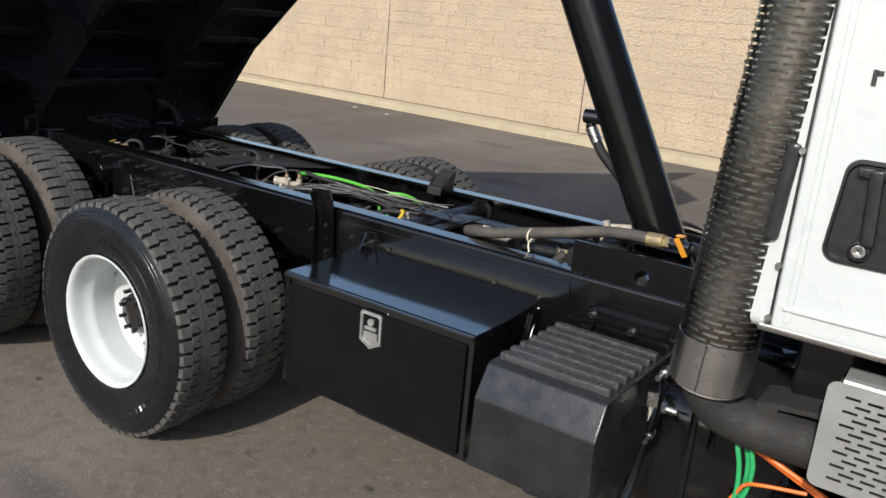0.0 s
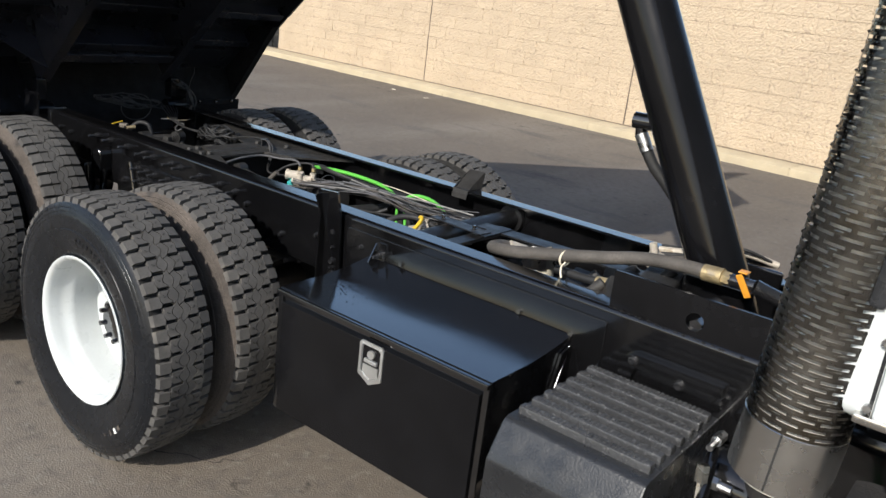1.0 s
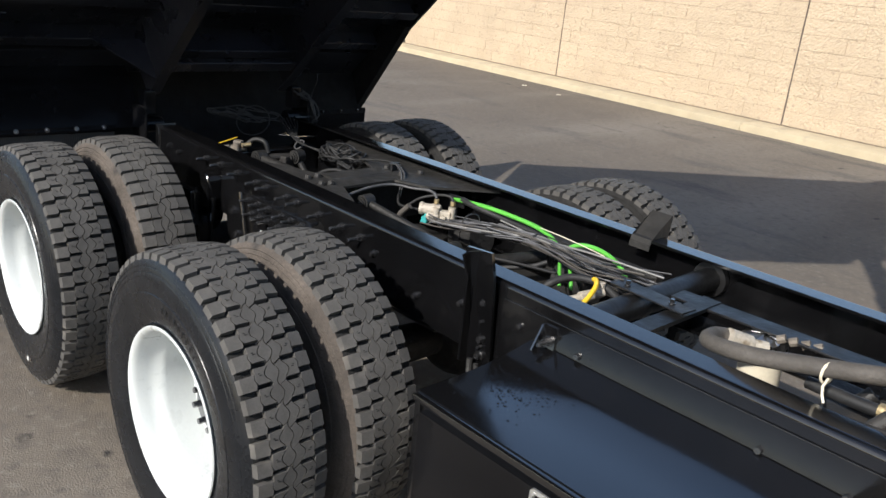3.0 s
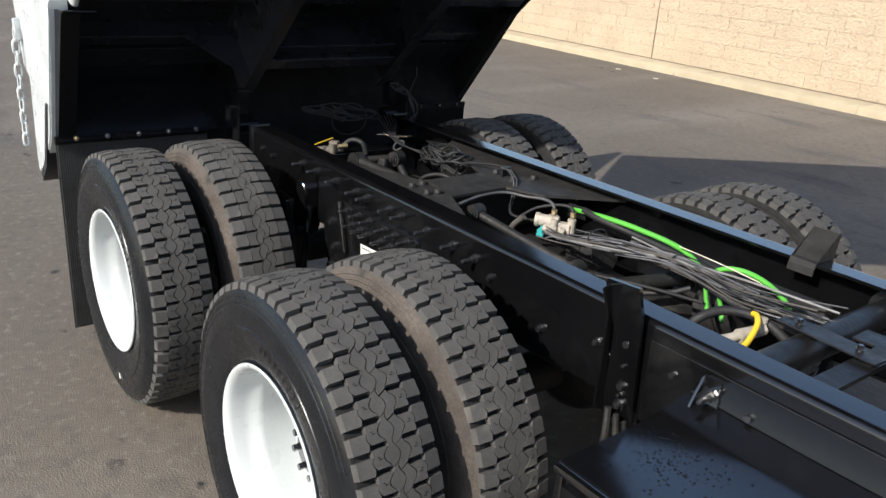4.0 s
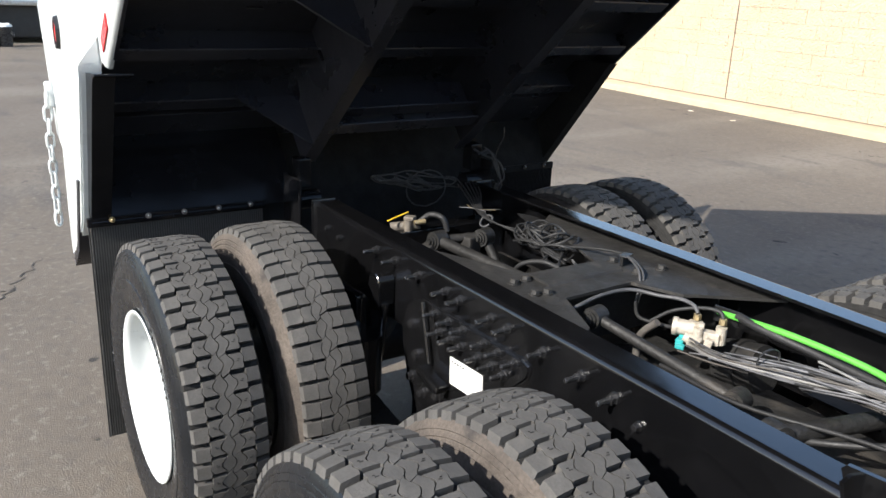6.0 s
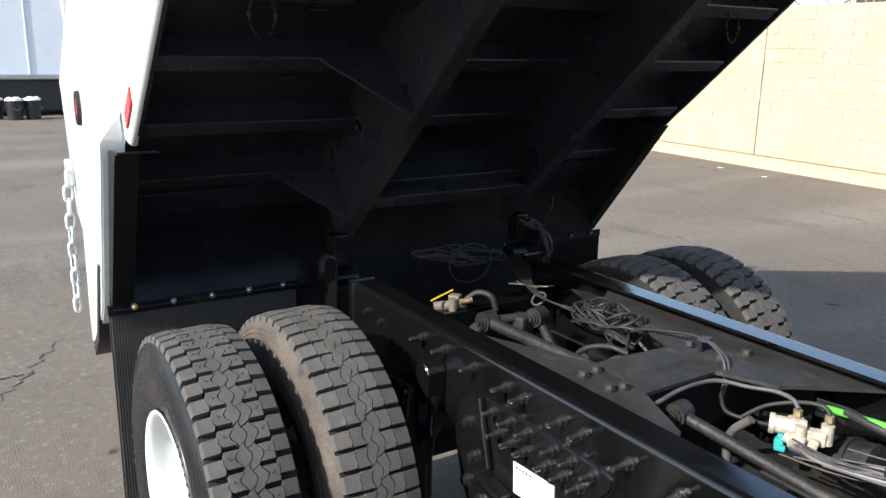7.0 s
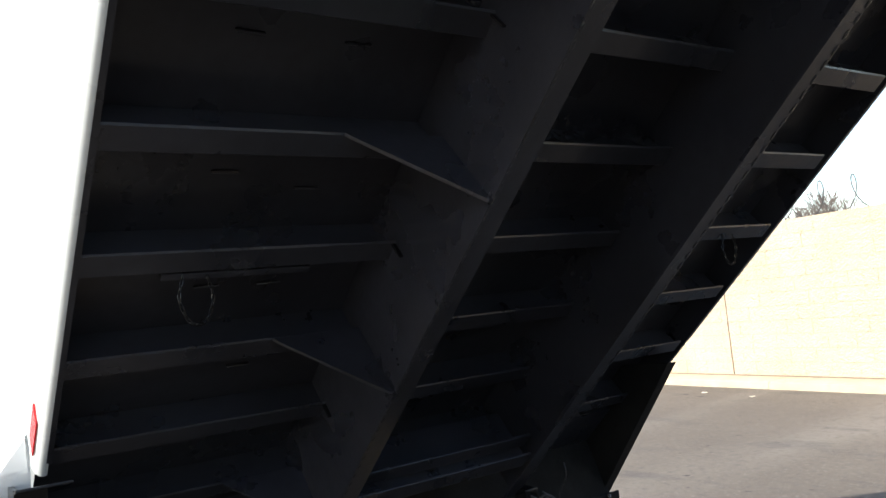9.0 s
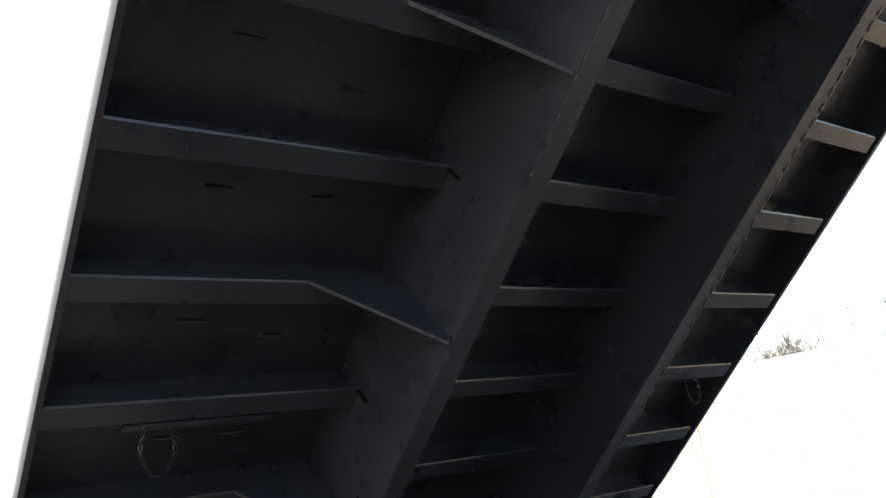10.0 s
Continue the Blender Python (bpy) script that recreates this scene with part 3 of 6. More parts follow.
# small tab bracket above the tool box
bm = B()
prism(bm, [(0.765, 0.862), (0.812, 0.862), (0.812, 0.945), (0.775, 0.945), (0.765, 0.935)], "y", FACE - 0.012, FACE - 0.003)
prism(bm, [(FACE - 0.006, 0.862), (FACE - 0.05, 0.862), (FACE - 0.05, 0.875), (FACE - 0.012, 0.94), (FACE - 0.006, 0.94)], "x", 0.762, 0.768)
bmesh.ops.recalc_face_normals(bm, faces=bm.faces)
tab = part("mounting_tab", bm, BLACK, near_rail)
set_on("stud", stud_mesh(0.045), BOLT, truck, [(0.790, FACE - 0.012, 0.898)])

# suspension hanger on the near rail, with its studs
for rail, s in ((near_rail, -1), (far_rail, 1)):
    bm = B()
    prism(bm, [(-0.96, 0.34), (-0.955, 0.52), (-0.995, 0.60), (-1.022, 0.68), (-1.03, 0.75), (-1.02, 0.80), (-0.996, 0.838), (-0.965, 0.866), (-0.935, 0.881), (-0.90, 0.889), (-0.41, 0.889), (-0.385, 0.882), (-0.38, 0.865), (-0.39, 0.84), (-0.44, 0.79), (-0.53, 0.64), (-0.58, 0.34)], "y", s * RY, s * (RY + 0.010))
    bmesh.ops.recalc_face_normals(bm, faces=bm.faces)
    bmesh.ops.bevel(bm, geom=[e for e in bm.edges if abs(e.verts[0].co.y - e.verts[1].co.y) < 0.001 and abs(e.verts[0].co.y) > RY + 0.005], offset=0.007, segments=3, affect="EDGES")
    rod(bm, (-0.888, s * (RY + 0.02), 0.888), (-0.835, s * (RY + 0.022), 0.70), 0.010, seg=10)
    box(bm, (-0.80, s * (RY + 0.035), 0.665), (0.13, 0.05, 0.03), pose(0, 0, 0, 0, 12, 0), 0.012)
    bmesh.ops.recalc_face_normals(bm, faces=bm.faces)
    hanger = part("suspension_hanger", bm, CAST, truck, "black cast suspension hanger bolted through the rail")
    if s < 0:
        G = [(x, 0.869) for x in (-0.827, -0.755, -0.682, -0.578, -0.511, -0.438)] + [(x, 0.815) for x in (-0.803, -0.742, -0.687, -0.602, -0.541, -0.481)]
        set_on("stud", stud_mesh(0.05), STUD, hanger, [(x, FACE - 0.010, z) for x, z in G])
        set_on("bolt", bolt_mesh(0.017), BOLT, hanger, [(x, FACE - 0.010, z) for x, z in ((-0.955, 0.785), (-0.925, 0.69), (-0.957, 0.60), (-0.887, 0.57), (-0.80, 0.60))])
        bm = B()
        box(bm, (-0.655, FACE - 0.0115, 0.722), (0.165, 0.002, 0.088), pose(0, 0, 0, 0, -3, 0))
        tag = part("paper_tag", bm, PAPER, hanger, "white paper tag stuck on the hanger", smooth=0)
        bm = B()
        for k in range(5):
            box(bm, (-0.725 + k * 0.014, FACE - 0.0125, 0.750 + 0.0007 * k), (0.008, 0.001, 0.008))
        part("print_mark", bm, INK, tag, smooth=0)
    # equalising beam under it
    bm = B()
    prism(bm, [(-1.55, 0.42), (-1.45, 0.36), (-0.95, 0.24), (-0.45, 0.24), (0.05, 0.36), (0.15, 0.42), (0.05, 0.50), (-0.45, 0.42), (-0.95, 0.42), (-1.45, 0.50)], "y", s * 0.47, s * 0.55)
    part("walking_beam", bm, GRIMY, truck)
    # added stand-in for unseen axle gear, keeps the gap behind the tyres dark
    bm = B()
    box(bm, (-1.27, s * 0.545, 0.60), (0.32, 0.05, 0.50), None, 0.02)
    rod(bm, (-1.36, s * 0.47, 0.70), (-1.16, s * 0.47, 0.72), 0.085, seg=24)
    rod(bm, (-1.27, s * 0.47, 0.709), (-1.24, s * 0.47, 0.712), 0.094, seg=24)
    rod(bm, (-1.10, s * 0.56, 0.52), (-1.10, s * 0.56, 0.72), 0.075, seg=24)
    part("axle_bracket", bm, FRAMEBLACK, truck)
    bm = B()
    arch = [(-1.125 + 0.035 * math.cos(k * math.pi / 8), 0.883 + 0.032 * math.sin(k * math.pi / 8)) for k in range(9)]
    prism(bm, arch + [(-1.162, 0.80), (-1.094, 0.80)], "y", s * (RY + 0.002), s * (RY + 0.065))
    bmesh.ops.recalc_face_normals(bm, faces=bm.faces)
    bmesh.ops.bevel(bm, geom=bm.edges[:], offset=0.003, segments=1, affect="EDGES")
    rod(bm, (-1.10, s * (RY + 0.035), 0.81), (-1.11, s * (RY + 0.05), 0.62), 0.017)
    part("shock_bracket", bm, BLACK, truck)

for k in range(3):
    line_pts = [(0.53 + 0.035 * k, -0.47 - 0.01 * k, 0.74), (0.54 + 0.035 * k, -0.48, 0.66), (0.52 + 0.05 * k, -0.47, 0.56)]
    bm = B()
    tube(bm, line_pts, 0.010 - 0.002 * k, 8)
    part("drain_line", bm, GRIMY, truck)
# crossmember over the hanger: wide flat top with gussets, bolted down
ZC = 0.968
bm = B()
prism(bm, [(-0.25, -0.418), (-0.355, -0.263), (-0.55, -0.175), (-0.556, 0.101), (-0.402, 0.165), (-0.385, 0.20), (-0.22, 0.418), (-1.30, 0.418), (-1.216, 0.31), (-0.76, 0.14), (-0.77, -0.15), (-1.15, -0.30), (-1.25, -0.418)], "z", ZC - 0.010, ZC)
box(bm, (-0.645, 0, ZC - 0.11), (0.02, 0.80, 0.2))
prism(bm, [(-0.640, ZC), (-0.646, ZC + 0.007), (-0.66, ZC + 0.010), (-0.735, ZC + 0.010), (-0.758, ZC)], "y", -0.16, 0.15)
bmesh.ops.recalc_face_normals(bm, faces=bm.faces)
xm = part("crossmember", bm, DUSTLITPLATE, truck, "dusty black steel crossmember bolted between the rails")
bolts = [(-0.721, -0.185), (-0.715, -0.237), (-0.602, -0.20), (-0.612, -0.240), (-0.728, 0.194), (-0.607, 0.182), (-0.594, 0.281), (-0.71, 0.25)]
set_on("bolt", bolt_mesh(0.015), GRIMY, xm, [(x, y, ZC) for x, y in bolts], pose(0, 0, 0, -90, 0, 0))
# sloping gusset plate beside the far rail
bm = B()
prism(bm, [(-0.42, 0.93), (-1.35, 0.945), (-1.45, 0.93), (-1.0, 0.80), (-0.42, 0.74)], "y", 0.36, 0.368)
part("rail_gusset", bm, SATIN, truck)

# front crossmember: two rounded bars, flat strap and plate on top
bm = B()
rod(bm, (0.80, -0.42, 0.925), (0.80, 0.42, 0.925), 0.042, seg=28)
for y in (-0.405, 0.405):
    rod(bm, (0.80, y - 0.012, 0.925), (0.80, y + 0.012, 0.925), 0.062, seg=28)
xm2 = part("crossmember", bm, SATIN, truck)
bm = B()
prism(bm, [(-0.40, 0.80), (-0.40, 0.93), (-0.34, 0.965), (0.13, 0.965), (0.13, 0.952), (-0.32, 0.952), (-0.36, 0.93), (-0.36, 0.80)], "x", 0.925, 0.985)
part("arched_bracket", bm, SATIN, xm2)
bm = B()
box(bm, (0.855, -0.06, 0.979), (0.27, 0.07, 0.006), pose(0, 0, 0, 0, 0, -4), 0.002)
part("strap", bm, SATIN, xm2)
set_on("bolt", bolt_mesh(0.008), BOLT, xm2, [(0.77, -0.06, 0.982), (0.93, -0.065, 0.982)], pose(0, 0, 0, -90, 0, 0))
bm = B()
box(bm, (1.31, 0.10, 0.958), (0.90, 0.085, 0.008), pose(0, 0, 0, 0, 0, 2), 0.002)
part("flat_rail_strip", bm, SATIN, truck, "flat black steel strip between the rails")
for x, z, w in ((1.72, 0.93, 0.22), (-1.64, 0.87, 0.10), (2.5, 0.93, 0.2)):
    bm = B()
    box(bm, (x, 0, z - 0.08), (w, 0.82, 0.16), None, 0.01)
    part("crossmember", bm, FRAMEBLACK, truck)
# a skid of dark steel under the inner frame
bm = B()
box(bm, (0.35, 0.06, 0.70), (1.6, 0.16, 0.05), None, 0.01)
rod(bm, (-0.6, 0.0, 0.60), (2.2, 0.0, 0.66), 0.05)
part("drive_shaft", bm, GRIMY, truck)


def torque_rod(p, q, r=0.018, eye=0.033):
    p, q = Vector(p), Vector(q)
    bm = B()
    d = (q - p).normalized()
    rod(bm, p, q, r, seg=16)
    for e, o in ((p, -1), (q, 1)):
        side = d.cross(Vector((0, 0, 1))).normalized()
        rod(bm, e - side * 0.026, e + side * 0.026, eye, seg=24)
        rod(bm, e - side * 0.032, e + side * 0.032, eye * 0.72, seg=20)
        rod(bm, e - side * 0.040, e + side * 0.040, eye * 0.5, seg=16)
        rod(bm, e - side * 0.05, e + side * 0.05, eye * 0.32, seg=6)
    part("torque_rod", bm, GRIMY, truck, "dusty black torque rod with rubber bushes")


torque_rod((-0.52, -0.075, 0.90), (-0.06, 0.0, 0.82), 0.016, 0.032)
torque_rod((0.13, -0.12, 0.85), (0.23, 0.24, 0.85), 0.024, 0.038)
torque_rod((-1.42, -0.05, 0.88), (-0.72, 0.03, 0.855), 0.021, 0.036)
torque_rod((-1.36, 0.13, 0.885), (-1.20, 0.17, 0.66), 0.017, 0.035)
bm = B()
box(bm, (-1.385, 0.075, 0.84), (0.075, 0.07, 0.11), pose(0, 0, 0, 0, 0, 12), 0.014)
rod(bm, (-1.42, -0.05, 0.88), (-1.37, 0.13, 0.885), 0.017, seg=14)
box(bm, (-1.43, -0.08, 0.835), (0.055, 0.05, 0.07), pose(0, 0, 0, 20, 0, 10), 0.012)
part("rod_bracket", bm, DUSTLITPLATE, truck)
bm = B()
box(bm, (-0.15, -0.05, 0.72), (0.9, 0.7, 0.02), None, 0.004)
box(bm, (0.45, 0.25, 0.86), (0.5, 0.05, 0.14), None, 0.01)
for k in range(7):
    box(bm, (0.1 + k * 0.09, -0.1 + 0.05 * math.sin(k * 2.2), 0.76 + 0.02 * math.sin(k * 3)), (0.06, 0.12, 0.07), pose(0, 0, 0, 5 * k, 9 * k, 20 * k), 0.008)
part("brake_gear", bm, GRIMY, truck, "dark greasy brake and air gear between the rails")
for x, y, z in ((0.20, -0.25, 0.76), (0.35, 0.18, 0.80), (-1.1, -0.22, 0.74), (-0.3, 0.28, 0.76)):
    bm = B()
    rod(bm, (x, y, z), (x + 0.13, y, z + 0.03), 0.075, seg=24)
    rod(bm, (x + 0.05, y, z + 0.01), (x + 0.075, y, z + 0.017), 0.083, seg=24)
    part("brake_chamber", bm, GRIMY, truck)

# air valve, with its teal plug
bm = B()
rod(bm, (-0.385, 0.095, 0.908), (-0.30, 0.15, 0.908), 0.029, seg=20)
rod(bm, (-0.392, 0.091, 0.908), (-0.378, 0.100, 0.908), 0.034, seg=20)
rod(bm, (-0.335, 0.09, 0.885), (-0.285, 0.11, 0.87), 0.017, seg=12)
box(bm, (-0.30, 0.105, 0.875), (0.05, 0.03, 0.045), pose(0, 0, 0, 20, 10, 30), 0.008)
box(bm, (-0.265, 0.135, 0.865), (0.03, 0.03, 0.06), pose(0, 0, 0, 0, 15, 30), 0.006)
box(bm, (-0.335, 0.145, 0.905), (0.055, 0.05, 0.06), pose(0, 0, 0, 0, 0, 30), 0.01)
rod(bm, (-0.30, 0.12, 0.86), (-0.30, 0.12, 0.93), 0.018)
rod(bm, (-0.25, 0.185, 0.87), (-0.25, 0.185, 0.935), 0.020)
box(bm, (-0.275, 0.16, 0.89), (0.07, 0.04, 0.05), pose(0, 0, 0, 0, 0, 30), 0.008)
valve = part("air_valve", bm, ALLOY, truck, "dusty cast-alloy air valve with brass fittings")
for p in ((-0.335, 0.15, 0.94), (-0.25, 0.187, 0.945)):
    bm = B()
    rod(bm, p, (p[0], p[1], p[2] + 0.022), 0.014, seg=6)
    part("brass_fitting", bm, BRASS, valve)
bm = B()
box(bm, (-0.345, 0.085, 0.862), (0.030, 0.036, 0.026), pose(0, 0, 0, 0, 0, 25), 0.005)
box(bm, (-0.33, 0.068, 0.852), (0.034, 0.022, 0.016), pose(0, 0, 0, 0, 0, 25), 0.003)
box(bm, (-0.352, 0.10, 0.878), (0.018, 0.018, 0.014), pose(0, 0, 0, 0, 0, 25), 0.003)
part("teal_plug", bm, TEAL, valve, "teal plastic cable plug")
bm = B()
box(bm, (-0.28, 0.245, 0.955), (0.10, 0.008, 0.06), pose(0, 0, 0, 0, 0, 10), 0.002)
part("valve_bracket", bm, SATIN, valve)
valve.matrix_basis = Matrix.Translation((-0.325, 0.135, 0.89)) @ Matrix.Scale(0.8, 4) @ Matrix.Translation((0.33, -0.135, -0.905))

# lime and other air lines
def line(name, pts, r, material, label="", parent=None, seg=8):
    bm = B()
    tube(bm, pts, r, seg)
    return part(name, bm, material, parent or truck, label, smooth=60)


line("air_line", [(-0.32, 0.225, 0.930), (-0.22, 0.205, 0.948), (-0.10, 0.205, 0.958), (0.03, 0.205, 0.960), (0.16, 0.205, 0.955), (0.25, 0.19, 0.945), (0.31, 0.175, 0.92)], 0.0095, GREEN, "lime green air line")
line("air_line", [(0.37, 0.16, 0.94), (0.41, 0.165, 0.962), (0.47, 0.175, 0.968), (0.55, 0.155, 0.965), (0.62, 0.13, 0.948), (0.66, 0.11, 0.92)], 0.0085, GREEN, "lime green air line")
line("air_line", [(0.385, 0.095, 0.925), (0.415, 0.06, 0.90), (0.45, 0.02, 0.885), (0.47, 0.0, 0.86)], 0.0068, GREEN, "lime green air line")
line("air_line", [(0.435, 0.09, 0.925), (0.465, 0.055, 0.905), (0.50, 0.02, 0.89), (0.52, 0.0, 0.865)], 0.0068, GREEN, "lime green air line")
# the loose bundle of thin grey cables
rc = random.Random(11)
bundle = None
SPINE = [(-0.27, 0.07, 0.875), (-0.14, 0.03, 0.905), (0.09, 0.06, 0.94), (0.29, 0.095, 0.945), (0.53, 0.05, 0.945), (0.74, 0.06, 0.945)]
for k in range(48):
    oy, oz = rc.uniform(-0.064, 0.07), rc.uniform(-0.03, 0.032)
    pts = []
    first, last = rc.choice((0, 1, 2, 2, 2)) if k else 0, rc.choice((4, 5, 5))
    for i, (x, y, z) in enumerate(SPINE[: last + 1]):
        if i < first:
            continue
        pinch = (0.5, 0.6, 0.8, 0.45, 0.9, 1.5)[i]
        pts.append((x + rc.uniform(-0.02, 0.02) + (0.05 * rc.random() if i == last else 0), y + oy * pinch + rc.uniform(-0.022, 0.022), z + oz * pinch + rc.uniform(-0.012, 0.012)))
    bm = B()
    tube(bm, pts, rc.uniform(0.0022, 0.0037), 6, 5)
    if bundle is None:
        bundle = part("cable_bundle", bm, CABLE, truck, "bundle of thin grey cables tied between the rails", 60)
    else:
        part("cable", bm, rc.choice((CABLE, CABLE, CABLE, PALECABLE, HOSE, DARKCABLE, DARKCABLE, DARKCABLE)), bundle, "", 60)
line("white_wire", [(0.22, 0.17, 0.97), (0.34, 0.15, 0.975), (0.44, 0.16, 0.965), (0.56, 0.16, 0.955)], 0.0018, CREAM, "thin white wire", bundle)
line("red_wire", [(0.70, 0.03, 0.945), (0.73, 0.02, 0.95), (0.76, 0.05, 0.945)], 0.006, RED, "red wire end", bundle)
for x, y in ((0.27, 0.10), (0.60, 0.05), (-0.02, 0.045)):
    bm = B()
    tube(bm, [(x + 0.005 * math.cos(a), y + 0.04 * math.cos(a), 0.944 + 0.028 * math.sin(a)) for a in [i * math.tau / 12 for i in range(13)]], 0.0028, 5, 2)
    part("cable_tie", bm, INK, bundle, "", 60)
# black hoses over and under
line("air_hose", [(0.46, -0.10, 0.78), (0.50, -0.135, 0.86), (0.52, -0.125, 0.91), (0.56, -0.06, 0.935), (0.64, -0.01, 0.93), (0.74, -0.02, 0.90)], 0.014, DARKCABLE, "black rubber air hose")
line("air_hose", [(-0.58, -0.22, 0.90), (-0.54, -0.15, 0.935), (-0.545, -0.04, 0.952), (-0.53, 0.07, 0.957), (-0.46, 0.125, 0.952), (-0.40, 0.15, 0.957), (-0.35, 0.15, 0.955), (-0.329, 0.147, 0.938)], 0.0062, CABLE)
line("air_hose", [(-0.45, 0.09, 0.88), (-0.40, 0.12, 0.925), (-0.33, 0.16, 0.952), (-0.28, 0.178, 0.955), (-0.261, 0.177, 0.938)], 0.006, DARKCABLE)
line("air_hose", [(-0.40, 0.06, 0.90), (-0.45, 0.05, 0.84), (-0.44, 0.03, 0.76)], 0.012, HOSE)
line("air_hose", [(-0.24, 0.21, 0.95), (-0.15, 0.20, 0.945), (0.0, 0.22, 0.93), (0.2, 0.22, 0.92), (0.42, 0.23, 0.90)], 0.013, DARKCABLE)
line("air_hose", [(-0.05, -0.12, 0.80), (0.15, -0.05, 0.83), (0.30, 0.02, 0.87), (0.36, 0.06, 0.90)], 0.009, DARKCABLE)
line("air_hose", [(-0.28, -0.05, 0.84), (0.0, -0.08, 0.86), (0.25, -0.02, 0.88), (0.45, 0.0, 0.90)], 0.006, DARKCABLE)
line("air_hose", [(-0.68, 0.20, 1.0), (-0.64, 0.18, 1.005), (-0.58, 0.155, 0.99), (-0.545, 0.13, 0.955), (-0.545, 0.12, 0.90)], 0.0042, CABLE)
line("air_hose", [(-0.675, 0.21, 0.998), (-0.63, 0.19, 1.0), (-0.57, 0.165, 0.985), (-0.54, 0.138, 0.95), (-0.545, 0.13, 0.89)], 0.0036, CABLE)
line("air_hose", [(-0.545, 0.12, 0.90), (-0.50, 0.09, 0.875), (-0.43, 0.10, 0.875), (-0.36, 0.11, 0.885)], 0.006, DARKCABLE)
bm = B()
box(bm, (-0.685, 0.20, 0.985), (0.012, 0.045, 0.035), pose(0, 0, 0, 0, 0, 20), 0.003)
box(bm, (-0.68, 0.20, 1.003), (0.03, 0.05, 0.006), pose(0, 0, 0, 0, 0, 20), 0.002)
part("cable_tab", bm, SATIN, truck)
line("air_hose", [(-0.95, 0.05, 0.80), (-0.93, 0.08, 0.87), (-0.85, 0.13, 0.90), (-0.78, 0.17, 0.89)], 0.014, DARKCABLE)
# fitting with the yellow handle
bm = B()
rod(bm, (0.59, -0.22, 0.885), (0.645, -0.10, 0.905), 0.013)
rod(bm, (0.64, -0.11, 0.903), (0.665, -0.03, 0.915), 0.02, 0.016)
rod(bm, (0.655, -0.03, 0.90), (0.655, -0.03, 0.945), 0.014)
cock = part("air_cock", bm, ALLOY, truck, "dusty alloy air cock with a yellow handle")
line("handle", [(0.625, -0.03, 0.945), (0.645, -0.045, 0.950), (0.675, -0.09, 0.945), (0.70, -0.17, 0.925), (0.70, -0.215, 0.915)], 0.0085, YELLOW, "yellow plastic handle", cock)
# coiled cables by the far rail
coil = None
for k in range(16):
    a0 = rc.uniform(0, 6)
    n = 22
    f = rc.random()
    cx, cy = -1.20 + 0.20 * f + rc.uniform(-0.02, 0.02), 0.225 - 0.05 * f + rc.uniform(-0.025, 0.025)
    rx, ry, tilt = rc.uniform(0.055, 0.11), rc.uniform(0.05, 0.085), rc.uniform(-0.9, 0.9)
    pts = []
    for i in range(n):
        a = a0 + i * math.tau * rc.choice((1.0, 1.02)) / (n - 4)
        x, y = rx * math.cos(a), ry * math.sin(a)
        pts.append((cx + x * math.cos(tilt) - y * math.sin(tilt), cy + x * math.sin(tilt) * 0.5 + y * math.cos(tilt), 0.915 + 0.0045 * k + 0.018 * math.sin(a * 2 + k)))
    bm = B()
    tube(bm, pts, rc.choice((0.0045, 0.0052, 0.004)), 6, 3)
    if coil is None:
        coil = part("cable_coil", bm, DARKCABLE, truck, "tangled coil of black cables", 60)
    else:
        part("cable_loop", bm, DARKCABLE, coil, "", 60)
line("cable_tail", [(-1.05, 0.20, 0.95), (-0.93, 0.17, 0.965), (-0.84, 0.18, 0.985), (-0.74, 0.20, 1.0), (-0.68, 0.205, 1.0)], 0.005, DARKCABLE, "", coil)
for k in range(6):
    line("cable_tail", [(-1.16 + 0.02 * k, 0.22 + rc.uniform(-0.03, 0.03), 0.95), (-1.06 + rc.uniform(-0.03, 0.03), 0.16 + rc.uniform(-0.03, 0.05), 0.955), (-0.97 + rc.uniform(-0.02, 0.02), 0.12 + rc.uniform(-0.03, 0.06), 0.94), (-0.89 + rc.uniform(-0.06, 0.04), 0.10 + rc.uniform(-0.04, 0.07), 0.925)], 0.0045, DARKCABLE, "", coil)
line("cable_tail", [(-1.05, 0.02, 0.84), (-1.0, 0.03, 0.90), (-0.93, 0.06, 0.925), (-0.86, 0.08, 0.92)], 0.009, DARKCABLE, "", coil)
for k in range(6):
    line("cable_tail", [(-1.22, 0.19 + 0.008 * k, 0.93), (-1.38 + 0.01 * k, 0.16, 0.945), (-1.50, 0.185 + 0.006 * k, 0.955), (-1.62, 0.235 + 0.012 * k, 0.96 + 0.004 * k), (-1.80, 0.30 + 0.02 * k, 0.985)], 0.0035, DARKCABLE, "", coil)
line("cable_tail", [(-1.40 + 0.03 * math.cos(a), 0.165 + 0.02 * math.sin(a), 0.935 + 0.02 * math.sin(a)) for a in (0, 1, 2, 3, 4, 5, 6)], 0.004, CABLE, "", coil)
line("cable_tail", [(-0.95, 0.22, 0.90), (-0.85, 0.19, 0.885), (-0.78, 0.20, 0.89)], 0.005, CABLE, "", coil)
for k, m in enumerate((CABLE, DARKCABLE, BRASS, DARKCABLE)):
    line("wire_end", [(-1.56 + 0.015 * k, 0.145 + 0.008 * k, 0.955 + 0.008 * k), (-1.51, 0.18, 0.958), (-1.46 + 0.022 * k, 0.205 + 0.008 * k, 0.955 + 0.007 * k)], 0.0012, m, "", coil)
